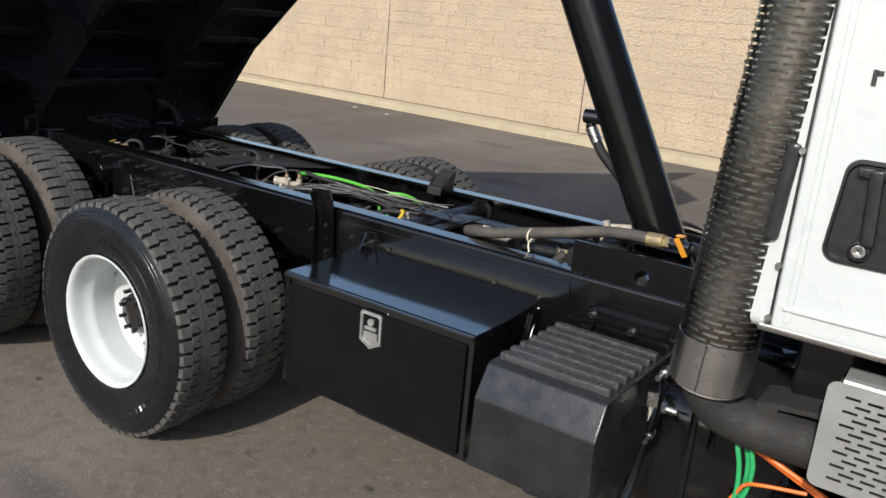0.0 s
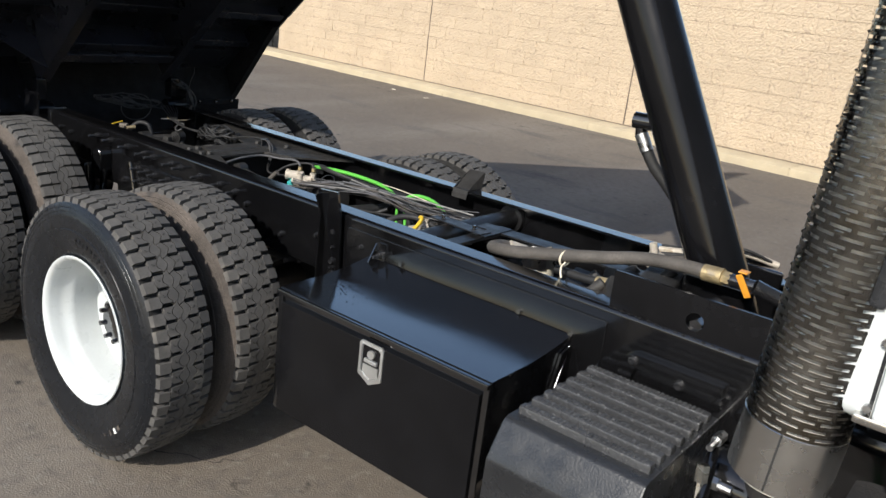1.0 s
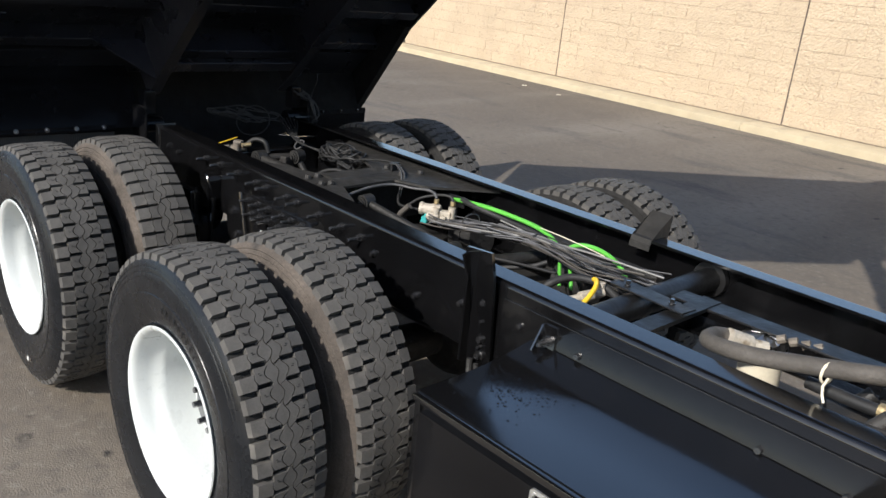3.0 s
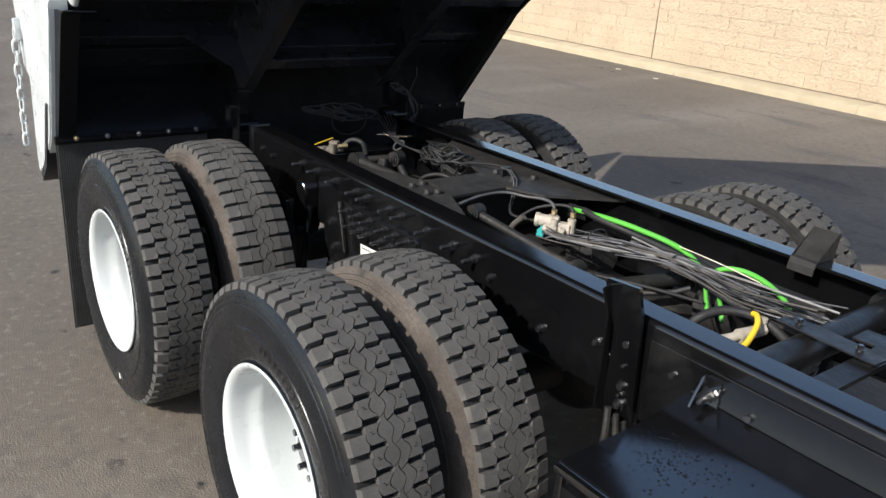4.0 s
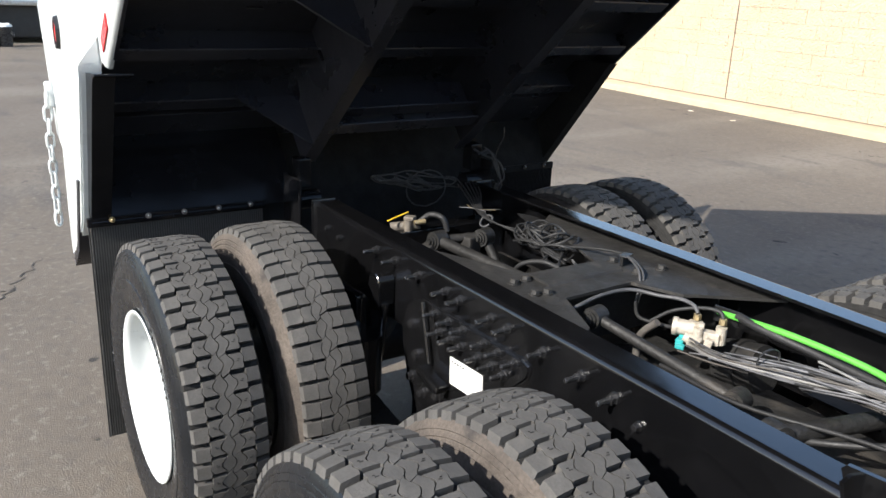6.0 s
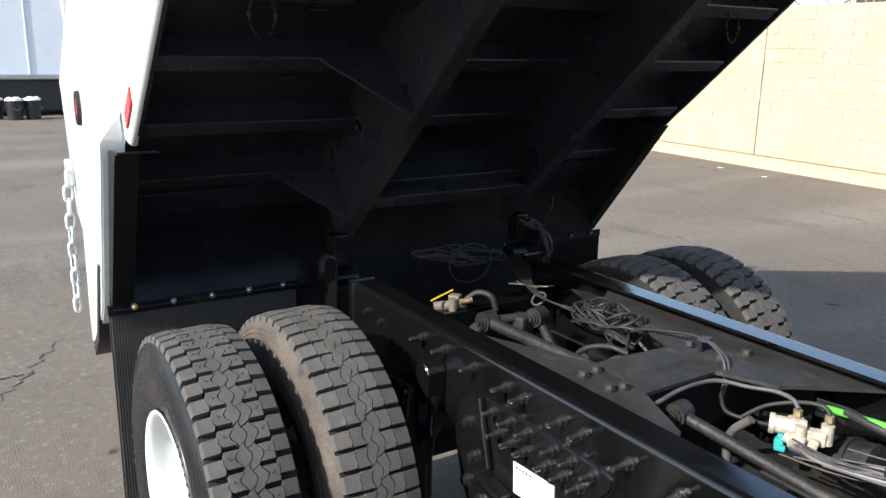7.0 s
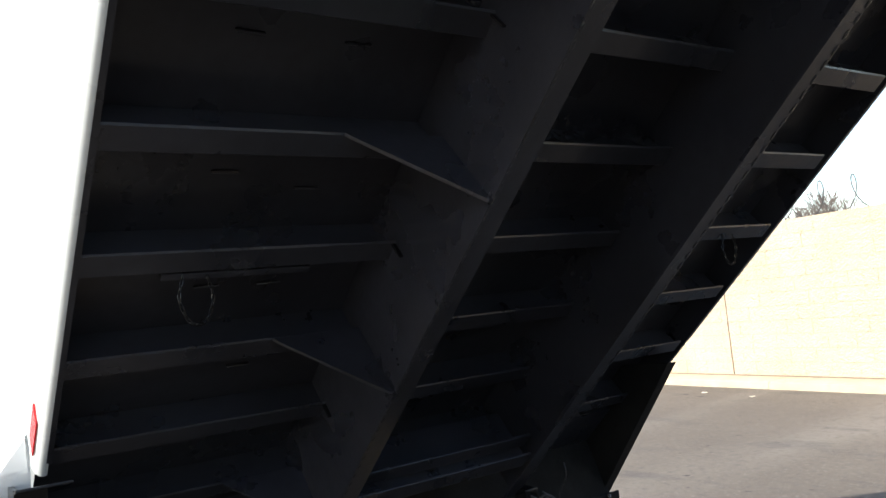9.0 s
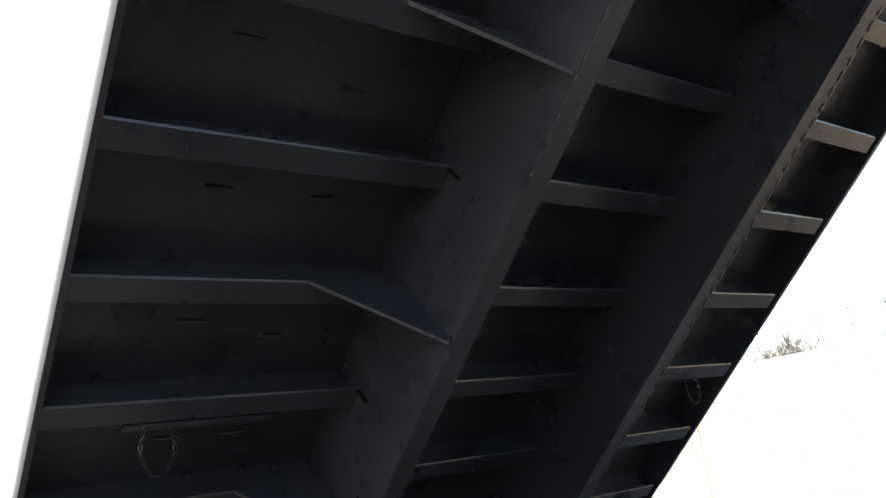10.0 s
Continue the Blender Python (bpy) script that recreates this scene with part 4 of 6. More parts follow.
# wires along the hinge of the bed
for k in range(6):
    lo, hi = -0.15 + rc.uniform(-0.02, 0.22), 0.30 + rc.uniform(-0.22, 0.03)
    pts = []
    for i in range(15):
        a = i * math.tau / 12
        pts.append((-1.80 + 0.02 * math.sin(a + k), (lo + hi) / 2 + (hi - lo) / 2 * math.cos(a + 0.4 * k), 1.035 - 0.035 * (0.5 + 0.5 * math.cos(a)) + (0.012 + 0.007 * k) * math.sin(a) + rc.uniform(-0.012, 0.012)))
    line("hinge_wire", pts, rc.choice((0.003, 0.0035, 0.004)), DARKCABLE, "", coil)
line("hinge_wire", [(-1.79, 0.125 + 0.10 * math.sin(a), 0.985 - 0.08 * math.cos(a)) for a in [i * math.tau / 10 for i in range(11)]], 0.003, DARKCABLE, "", coil)
for k in range(4):
    j = [rc.uniform(-0.018, 0.018) for _ in range(6)]
    line("hinge_wire", [(-1.80 + j[0], 0.37 + 0.02 * k, 1.13 + j[1]), (-1.79, 0.43 + 0.018 * k, 1.11 + j[2]), (-1.77, 0.49 + j[3], 1.06 + j[4]), (-1.755, 0.51 + j[5], 1.00 - 0.012 * k), (-1.76, 0.47 + 0.012 * k, 0.965 + j[2] * 0.5)], 0.0045 if k < 3 else 0.0025, DARKCABLE, "", coil)
# second valve at the rear, with a yellow tag
bm = B()
rod(bm, (-1.70, -0.12, 0.86), (-1.62, 0.02, 0.88), 0.026)
rod(bm, (-1.63, -0.05, 0.85), (-1.63, -0.05, 0.91), 0.022)
box(bm, (-1.66, -0.02, 0.90), (0.06, 0.05, 0.045), pose(0, 0, 0, 0, 0, 35), 0.008)
rear_valve = part("air_valve", bm, DUSTALLOY, truck, "dusty alloy air valve with a yellow tie")
rear_valve.matrix_basis = Matrix.Translation((-1.62, -0.075, 0.90)) @ Matrix.Scale(0.75, 4) @ Matrix.Translation((1.65, 0.05, -0.89))
bm = B()
box(bm, (-1.67, -0.09, 0.925), (0.010, 0.17, 0.007), pose(0, 0, 0, 6, 0, 18), 0.003)
part("yellow_tie", bm, YELLOW, rear_valve)
bm = B()
rod(bm, (-1.60, -0.03, 0.90), (-1.585, 0.03, 0.905), 0.014, seg=16)
part("plug", bm, BRASS, rear_valve)
line("hose", [(-1.62, 0.02, 0.90), (-1.58, 0.06, 0.94), (-1.52, 0.10, 0.93), (-1.50, 0.12, 0.86)], 0.016, DARKCABLE, "", rear_valve)

# ---- tool box, step box, hoist, exhaust, cab ----
TX0, TX1, TY0, TY1, TZ0, TZ1 = 0.73, 1.61, -0.862, -0.442, 0.39, 0.848
bm = B()


def lid_height(x, y):
    """The lid is flat in front, turns up towards the rail and is slightly wavy."""
    f = min(1, max(0, (y - TY0) / (TY1 - TY0)))
    return 0.030 * max(0.0, (f - 0.35) / 0.65) ** 2 + 0.0012 * f * math.sin((x - TX0) * 9 + 2.0)


sheet = []
for i in range(13):
    f = i / 12
    sheet.append((TY0 + f * (TY1 - TY0), TZ1))
prism(bm, [(TY1, TZ0), (TY0, TZ0)] + sheet, "x", TX0, TX1)
cut = [TX0 + (TX1 - TX0) * k / 10 for k in range(1, 10)]
for x in cut:
    bmesh.ops.bisect_plane(bm, geom=bm.verts[:] + bm.edges[:] + bm.faces[:], plane_co=(x, 0, 0), plane_no=(1, 0, 0))
for v in bm.verts:
    if v.co.z > TZ1 - 0.02:
        v.co.z += lid_height(v.co.x, v.co.y)
tool_box = part("tool_box", bm, BLACK, truck, "gloss-black steel underbody tool box")
bm = B()
box(bm, ((TX0 + TX1) / 2, TY0 - 0.008, (TZ0 + TZ1) / 2 - 0.016), (TX1 - TX0 - 0.05, 0.016, TZ1 - TZ0 - 0.055), None, 0.004)
door = part("door", bm, HOIST, tool_box)
bm = B()
box(bm, ((TX0 + TX1) / 2, TY0 - 0.010, TZ1 - 0.012), (TX1 - TX0, 0.02, 0.018), None, 0.004)
part("drip_lip", bm, BLACK, tool_box)
for x in (TX0 + 0.010, TX1 - 0.010):
    bm = B()
    box(bm, (x, TY0 - 0.004, (TZ0 + TZ1) / 2), (0.02, 0.008, TZ1 - TZ0 - 0.02), None, 0.002)
    part("face_frame", bm, BLACK, tool_box)
# paddle latch: a pointed dish of bright steel
LX, LY, LZ = 1.178, TY0 - 0.016, 0.742
bm = B()
o = [(-0.049, 0.058), (-0.041, 0.066), (0.041, 0.066), (0.049, 0.058), (0.049, -0.048), (0.0, -0.074), (-0.049, -0.048)]
i_ = [(x * 0.80, z * 0.80 + 0.002) for x, z in o]
rings = [[bm.verts.new((LX + x, LY - d, LZ + z)) for x, z in ring] for ring, d in ((o, 0.0), (o, 0.005), (i_, 0.006), ([(x * 0.9, z * 0.9) for x, z in i_], -0.008))]
for a, b in zip(rings, rings[1:]):
    for k in range(7):
        bm.faces.new((a[k], a[(k + 1) % 7], b[(k + 1) % 7], b[k]))
bm.faces.new(rings[-1])
bmesh.ops.recalc_face_normals(bm, faces=bm.faces)
latch = part("latch", bm, LATCH, tool_box, "bright stainless paddle latch")
bm = B()
prism(bm, [(LX - 0.032, LZ - 0.010), (LX + 0.032, LZ - 0.010), (LX + 0.032, LZ - 0.038), (LX, LZ - 0.056), (LX - 0.032, LZ - 0.038)], "y", LY - 0.004, LY + 0.004)
bmesh.ops.recalc_face_normals(bm, faces=bm.faces)
part("paddle", bm, LATCH, latch)
bm = B()
box(bm, (LX, LY - 0.002, LZ + 0.004), (0.054, 0.012, 0.014), None, 0.003)
part("paddle_bar", bm, LATCH, latch)
bm = B()
rod(bm, (LX, LY + 0.004, LZ + 0.028), (LX, LY - 0.007, LZ + 0.028), 0.014, seg=20)
part("key_lock", bm, LATCH, latch)
bm = B()
rod(bm, (0, -0.005, 0), (0, -0.008, 0), 0.0035, seg=10)
set_on("rivet", bm, LATCH, latch, [(LX + x, LY, LZ + z) for x, z in ((-0.036, 0.056), (0.036, 0.056), (-0.036, -0.036), (0.036, -0.036))])
# water drops on the lid
bm = B()
rd = random.Random(3)
for k in range(210):
    x, y = rd.gauss(0.86, 0.06), rd.gauss(-0.66, 0.06)
    if TX0 + 0.02 < x < 1.1 and y > TY0 + 0.02 and y < TY1 - 0.02:
        r = rd.uniform(0.0015, 0.004)
        bmesh.ops.create_icosphere(bm, subdivisions=1, radius=r, matrix=Matrix.Translation((x, y, TZ1 + 0.0002 + lid_height(x, y))) @ Matrix.Diagonal((1, 1, 0.45, 1)))
tagged(part("water_beading", bm, DROP, tool_box), kind="stuff")
bm = B()
tube(bm, [(TX1 + 0.006, -0.452, 0.845), (TX1 + 0.012, -0.56, 0.62), (TX1 + 0.012, -0.60, 0.50)], 0.0035, 6)
part("stay_rod", bm, ZINC, tool_box)
bm = B()
prism(bm, [(-0.44, 0.40), (-0.44, 0.85), (-0.50, 0.83), (-0.62, 0.45), (-0.60, 0.40)], "x", TX1 + 0.002, TX1 + 0.010)
part("end_bracket", bm, FRAMEBLACK, tool_box)

# step box: moulded plastic cover with seven ribs
SX0, SX1, SY0, SY1, SZ1 = 1.69, 2.105, -0.965, -0.43, 0.80
bm = B()
prism(bm, [(SY1, 0.44), (SY0 + 0.01, 0.44), (SY0, SZ1 - 0.11), (SY0 + 0.012, SZ1 - 0.085), (SY0 + 0.055, SZ1 - 0.006), (SY0 + 0.075, SZ1), (SY1, SZ1)], "x", SX0, SX1)
bmesh.ops.bevel(bm, geom=[e for e in bm.edges], offset=0.007, segments=2, affect="EDGES", profile=0.5)
for v in bm.verts:  # draft of the mould
    if v.co.z < SZ1 - 0.05:
        v.co.x += (0.018 if v.co.x < 1.9 else -0.006) * (SZ1 - v.co.z) / 0.5 * -1
step_box = part("step_box", bm, PLASTIC, truck, "black plastic battery box with a ribbed tread top")
for k in range(7):
    y = SY0 + 0.115 + k * 0.062
    bm = B()
    box(bm, ((SX0 + SX1) / 2 + 0.0, y, SZ1 + 0.008), (SX1 - SX0 - 0.03, 0.033, 0.030), None, 0.007)
    for i in range(26):
        for j in (-1, 0, 1):
            x = SX0 + 0.035 + i * 0.0137
            box(bm, (x, y + j * 0.0085, SZ1 + 0.0235), (0.007, 0.0042, 0.003))
    part("tread_rib", bm, WORN, step_box, "worn grip rib")
bm = B()
tube(bm, [(2.13, -0.52, 0.79), (2.16, -0.62, 0.70), (2.17, -0.75, 0.55), (2.16, -0.88, 0.38), (2.15, -0.93, 0.30)], 0.014, 8)
part("strap_bar", bm, FRAMEBLACK, step_box)
for p, q, r, m in (((2.14, -0.50, 0.79), (2.14, -0.60, 0.79), 0.010, ZINC), ((2.15, -0.60, 0.70), (2.22, -0.60, 0.70), 0.012, ZINC), ((2.17, -0.66, 0.64), (2.17, -0.72, 0.62), 0.009, ZINC), ((2.14, -0.62, 0.75), (2.15, -0.64, 0.66), 0.012, STEEL)):
    bm = B()
    rod(bm, p, q, r, seg=8)
    rod(bm, p, (Vector(p) + Vector(q)) / 2, r * 1.6, seg=6)
    part("clamp_bolt", bm, m, step_box)
bm = B()
box(bm, (1.90, -0.41, 0.63), (0.5, 0.03, 0.34), None, 0.01)
prism(bm, [(1.76, 0.72), (1.80, 0.885), (1.83, 0.90), (2.10, 0.90), (2.10, 0.86), (1.84, 0.86), (1.80, 0.72)], "y", -0.455, -0.434)
bmesh.ops.recalc_face_normals(bm, faces=bm.faces)
carrier = part("box_carrier", bm, FRAMEBLACK, truck, "black steel carrier behind the battery box")
set_on("bolt", bolt_mesh(0.013), BOLT, carrier, [(1.83, -0.455, 0.88), (1.98, -0.455, 0.86), (2.02, -0.455, 0.80)])

# hoist mount: upright plate with a round hole, welded to the rail
bm = B()
n = 20
hole = [(1.972 + 0.027 * math.cos(k * math.tau / n), 1.046 + 0.027 * math.sin(k * math.tau / n)) for k in range(n)]
out = []
for k in range(n):
    c, s_ = math.cos(k * math.tau / n), math.sin(k * math.tau / n)
    f = min((2.45 - 1.972 if c > 0 else 1.972 - 1.708) / max(abs(c), 1e-6), (1.122 - 1.046 if s_ > 0 else 1.046 - 0.985) / max(abs(s_), 1e-6))
    out.append((1.972 + c * f, 1.046 + s_ * f))
for corner in ((2.45, 1.122), (1.708, 1.122), (1.708, 0.985), (2.45, 0.985)):
    k = min(range(n), key=lambda q: (out[q][0] - corner[0]) ** 2 + ((out[q][1] - corner[1]) * 3) ** 2)
    out[k] = corner
for y, flip in ((-0.424, False), (-0.412, True)):
    a = [bm.verts.new((x, y, z)) for x, z in out]
    b = [bm.verts.new((x, y, z)) for x, z in hole]
    for k in range(n):
        bm.faces.new((a[k], a[(k + 1) % n], b[(k + 1) % n], b[k]))
vs = list(bm.verts)
for off in (0, n):
    for k in range(n):
        bm.faces.new((vs[off + k], vs[off + (k + 1) % n], vs[2 * n + off + (k + 1) % n], vs[2 * n + off + k]))
bmesh.ops.recalc_face_normals(bm, faces=bm.faces)
mount = part("hoist_mount", bm, HOIST, truck, "upright black steel hoist mount with a round hole")
bm = B()
for k in range(40):
    bmesh.ops.create_icosphere(bm, subdivisions=1, radius=0.0038 + 0.0018 * math.sin(k * 2.7), matrix=Matrix.Translation((1.715 + k * 0.0122 + 0.003 * math.sin(k * 9), -0.428 - 0.003 * math.sin(k * 5), 1.008 - 0.0004 * k)))
tagged(part("weld_bead", bm, BOLT, mount), kind="stuff")
bm = B()
rod(bm, (1.972, -0.412, 1.03), (1.972, -0.35, 1.03), 0.02, seg=6)
part("pin", bm, BOLT, mount)
bm = B()
box(bm, (2.08, -0.405, 0.92), (0.74, 0.05, 0.16), None, 0.008)
part("mount_foot", bm, FRAMEBLACK, mount)

CB, CD = Vector((1.878, 0.0, 1.08)), Vector((-0.425, 0, 0.812)).normalized()
bm = B()
rod(bm, CB - CD * 0.3, CB + CD * 1.75, 0.092, seg=48)
hoist = part("hoist_cylinder", bm, HOIST, truck, "gloss-black telescopic hoist cylinder")
bm = B()
rod(bm, CB + CD * 1.75, CB + CD * 1.80, 0.098, seg=40)
rod(bm, CB + CD * 1.8, CB + CD * 2.9, 0.076, seg=36)
part("inner_stage", bm, HOIST, hoist)
E1 = Vector((1.505, 0.085, 1.505))
bm = B()
rod(bm, E1 + Vector((0.06, 0, 0.0)), E1 + Vector((-0.055, -0.01, 0.0)), 0.029, seg=20)
rod(bm, E1 + Vector((-0.03, 0, 0.0)), E1 + Vector((-0.025, 0, -0.05)), 0.022, seg=16)
elbow = part("port_elbow", bm, BLACK, hoist)
bm = B()
rod(bm, E1 + Vector((-0.026, 0, -0.045)), E1 + Vector((0.008, 0, -0.10)), 0.024, 0.023, seg=18)
part("ferrule", bm, ZINC, hoist, "bright crimped hose end")
line("port_hose", [E1 + Vector((0.004, 0, -0.095)), E1 + Vector((0.04, 0.01, -0.15)), E1 + Vector((0.105, 0.03, -0.22)), E1 + Vector((0.19, 0.04, -0.32)), (1.80, 0.12, 1.0)], 0.021, DARKCABLE, "black hydraulic hose", hoist)
for s in (-1, 1):
    bm = B()
    box(bm, (1.93, s * 0.15, 0.98), (0.22, 0.03, 0.24), None, 0.01)
    rod(bm, (1.93, s * 0.13, 1.0), (1.93, s * 0.19, 1.0), 0.045)
    part("trunnion_block", bm, FRAMEBLACK, hoist)

# hydraulic hose across the frame with its fittings and ball valve
hose = line("hydraulic_hose", [(1.17, -0.10, 0.972), (1.125, -0.15, 0.985), (1.15, -0.25, 1.003), (1.27, -0.295, 1.028), (1.43, -0.275, 1.06), (1.57, -0.235, 1.085), (1.70, -0.21, 1.115), (1.83, -0.225, 1.135), (1.93, -0.235, 1.14)], 0.022, HOSE, "dusty grey-brown hydraulic hose with a zip tie", None, 12)
bm = B()
rod(bm, (1.15, -0.14, 0.985), (1.185, -0.085, 0.965), 0.026, seg=14)
rod(bm, (1.17, -0.10, 0.965), (1.22, -0.05, 0.955), 0.021, seg=14)
part("hose_end", bm, ALLOY, hose)
bm = B()
rod(bm, (1.905, -0.233, 1.138), (1.965, -0.238, 1.142), 0.026, seg=16)
rod(bm, (1.965, -0.238, 1.142), (1.99, -0.24, 1.142), 0.021, seg=6)
part("brass_end", bm, BRASS, hose, "brass crimped end")
bm = B()
rod(bm, (1.985, -0.24, 1.142), (2.06, -0.24, 1.142), 0.019, seg=12)
rod(bm, (2.02, -0.24, 1.13), (2.02, -0.24, 1.175), 0.010, seg=10)
rod(bm, (2.06, -0.24, 1.142), (2.13, -0.22, 1.12), 0.024, seg=12)
tapv = part("ball_valve", bm, BOLT, truck, "hose ball valve with an orange lever")
bm = B()
box(bm, (2.034, -0.262, 1.140), (0.020, 0.007, 0.078), pose(0, 0, 0, 18, -26, 0), 0.003)
box(bm, (2.022, -0.24, 1.176), (0.028, 0.034, 0.005), None, 0.002)
part("lever", bm, AMBER, tapv, "amber plastic-dipped lever")
bm = B()
tube(bm, [(1.455 + 0.006 * math.cos(a), -0.27 + 0.026 * math.cos(a), 1.055 + 0.027 * math.sin(a)) for a in [i * math.tau / 12 for i in range(13)]] + [(1.46, -0.30, 1.03), (1.475, -0.315, 1.0)], 0.0035, 5, 2)
part("zip_tie", bm, CREAM, hose, "cream zip tie")
line("hydraulic_hose", [(1.40, -0.22, 0.99), (1.55, -0.24, 1.0), (1.66, -0.25, 1.015), (1.80, -0.27, 1.03)], 0.016, DARKCABLE, "black hydraulic hose")
bm = B()
rod(bm, (1.57, -0.24, 1.003), (1.69, -0.253, 1.018), 0.0185, seg=12)
part("brass_sleeve", bm, BRASS, truck, "brass hose sleeve")
# filter with a cream canister
FILTER = Matrix.Translation((1.162, 0.085, 0.80)) @ Matrix.Rotation(radians(8), 4, "X") @ Matrix.Translation((0, 0, -0.80))
bm = B()
lathe(bm, [(-0.722, 0.0), (-0.722, 0.050), (-0.732, 0.060), (-0.80, 0.061), (-0.885, 0.061), (-0.885, 0.0)], 36, FILTER @ Matrix.Rotation(radians(-90), 4, "X"))
filt = part("oil_filter", bm, CREAM, truck, "cream oil filter canister under a foil-wrapped head")
bm = B()
lathe(bm, [(-0.884, 0.0655), (-0.890, 0.067), (-0.925, 0.066), (-0.945, 0.060), (-0.952, 0.040), (-0.952, 0.0)], 36, FILTER @ Matrix.Rotation(radians(-90), 4, "X"))
rf = random.Random(6)
for v in bm.verts:
    if v.co.z > 0.86:
        v.co += Vector((rf.uniform(-1, 1), rf.uniform(-1, 1), rf.uniform(-1, 1))) * 0.0035
head = part("filter_head", bm, ZINC, filt, "crinkled foil round the filter head", smooth=20)
bm = B()
for k in range(4):
    rod(bm, (1.205 + 0.03 * k, 0.05 + 0.012 * k, 0.952), (1.225 + 0.03 * k, 0.055 + 0.012 * k, 0.962), 0.013, seg=8)
part("pipe_fitting", bm, DUSTALLOY, filt)
bm = B()
box(bm, (1.41, -0.29, 0.945), (0.075, 0.03, 0.02), pose(0, 0, 0, 10, 6, 10), 0.005)
part("pad", bm, CREAM, filt)
# pump gear and light hoses near the hoist foot
for k, (p, s, a) in enumerate((((1.50, -0.18, 0.94), (0.14, 0.16, 0.06), 12), ((1.60, -0.10, 0.98), (0.12, 0.10, 0.08), -18), ((1.66, -0.27, 0.98), (0.10, 0.12, 0.07), 30), ((1.75, -0.16, 1.03), (0.12, 0.14, 0.08), 8), ((1.58, -0.30, 0.96), (0.16, 0.08, 0.05), -25))):
    bm = B()
    box(bm, p, s, pose(0, 0, 0, a, a * 0.6, a), 0.014)
    rod(bm, Vector(p) + Vector((0, 0, 0.02)), Vector(p) + Vector((0.03, 0.02, 0.06)), 0.02, seg=12)
    part("pump_gear", bm, GRIMY, truck)
bm = B()
box(bm, (1.62, 0.13, 1.02), (0.09, 0.09, 0.06), pose(0, 0, 0, 0, 12, 20), 0.014)
rod(bm, (1.62, 0.10, 1.02), (1.60, 0.09, 1.09), 0.014)
part("control_block", bm, ALLOY, truck, "pale dusty alloy control block")
for k, (m, r) in enumerate(((HOSE, 0.011), (DARKCABLE, 0.008), (ALLOY, 0.013), (DARKCABLE, 0.006))):
    line("control_hose", [(1.60, 0.12 + 0.02 * k, 1.03 + 0.012 * k), (1.70, 0.14 + 0.015 * k, 1.05 + 0.01 * k), (1.80, 0.20 - 0.02 * k, 1.06 + 0.02 * k), (1.90, 0.24 - 0.03 * k, 1.08 + 0.02 * k), (2.0, 0.22, 1.10)], r, m)

# exhaust stack: inner pipe, slotted shield, band, elbow
STX, STY, SR = 2.372, -0.92, 0.101
bm = B()
rod(bm, (STX, STY, 0.96), (STX, STY, 3.3), 0.086, seg=40)
stack = part("exhaust_pipe", bm, PIPE, truck, "dark stainless exhaust stack behind a slotted heat shield")


def slotted_tube(bm, cx, cy, r, z0, z1, rows, cols, thick=0.002):
    """A sheet tube with staggered horizontal slots cut through it."""
    dz, da = (z1 - z0) / rows, math.tau / cols
    for i in range(rows):
        za, zs0, zs1, zb = z0 + i * dz, z0 + (i + 0.31) * dz, z0 + (i + 0.69) * dz, z0 + (i + 1) * dz
        off = 0.5 * da if i % 2 else 0.0
        for j in range(cols):
            a0 = j * da + off
            marks = (a0, a0 + 0.10 * da, a0 + 0.5 * da, a0 + 0.90 * da, a0 + da)

            def v(a, z):
                return bm.verts.new((cx + r * math.cos(a), cy + r * math.sin(a), z))
            for a, b in zip(marks, marks[1:]):
                bm.faces.new((v(a, za), v(b, za), v(b, zs0), v(a, zs0)))
                bm.faces.new((v(a, zs1), v(b, zs1), v(b, zb), v(a, zb)))
            for a, b in ((marks[0], marks[1]), (marks[3], marks[4])):
                bm.faces.new((v(a, zs0), v(b, zs0), v(b, zs1), v(a, zs1)))


bm = B()
slotted_tube(bm, STX, STY, SR, 1.106, 3.2, 122, 12)
bmesh.ops.remove_doubles(bm, verts=bm.verts, dist=0.0002)
bmesh.ops.solidify(bm, geom=bm.faces[:], thickness=0.0012)
part("heat_shield", bm, DARKSTEEL, stack, "slotted heat shield, straw-tinted by heat", smooth=25)
bm = B()
lathe(bm, [(0.972, SR - 0.001), (0.974, SR + 0.002), (1.104, SR + 0.002), (1.106, SR - 0.001)], 48, Matrix.Translation((STX, STY, 0)) @ Matrix.Rotation(radians(90), 4, "X"))
part("band", bm, STEEL, stack)
bm = B()
box(bm, (STX + 0.0, STY - SR - 0.002, 1.040), (0.004, 0.003, 0.13))
part("seam", bm, INK, stack, smooth=0)
line("exhaust_elbow", [(STX, STY, 1.02), (STX, STY, 0.96), (STX + 0.04, STY + 0.02, 0.905), (STX + 0.12, STY + 0.04, 0.88), (STX + 0.28, STY + 0.05, 0.885), (STX + 0.60, STY + 0.05, 0.91)], 0.064, WRAP, "grey-brown insulated exhaust elbow", stack, 24)
bm = B()
prism(bm, [(2.50, 0.955), (2.53, 0.965), (2.74, 1.0), (2.74, 0.985), (2.555, 0.955), (2.552, 0.90), (2.535, 0.892), (2.512, 0.915)], "y", -0.90, -0.76)
bmesh.ops.recalc_face_normals(bm, faces=bm.faces)
part("exhaust_bracket", bm, WRAP, stack)
for z in (1.75, 2.6):
    bm = B()
    box(bm, (STX + 0.11, STY - 0.05, z), (0.07, 0.02, 0.035), None, 0.003)
    part("clamp", bm, STEEL, stack)

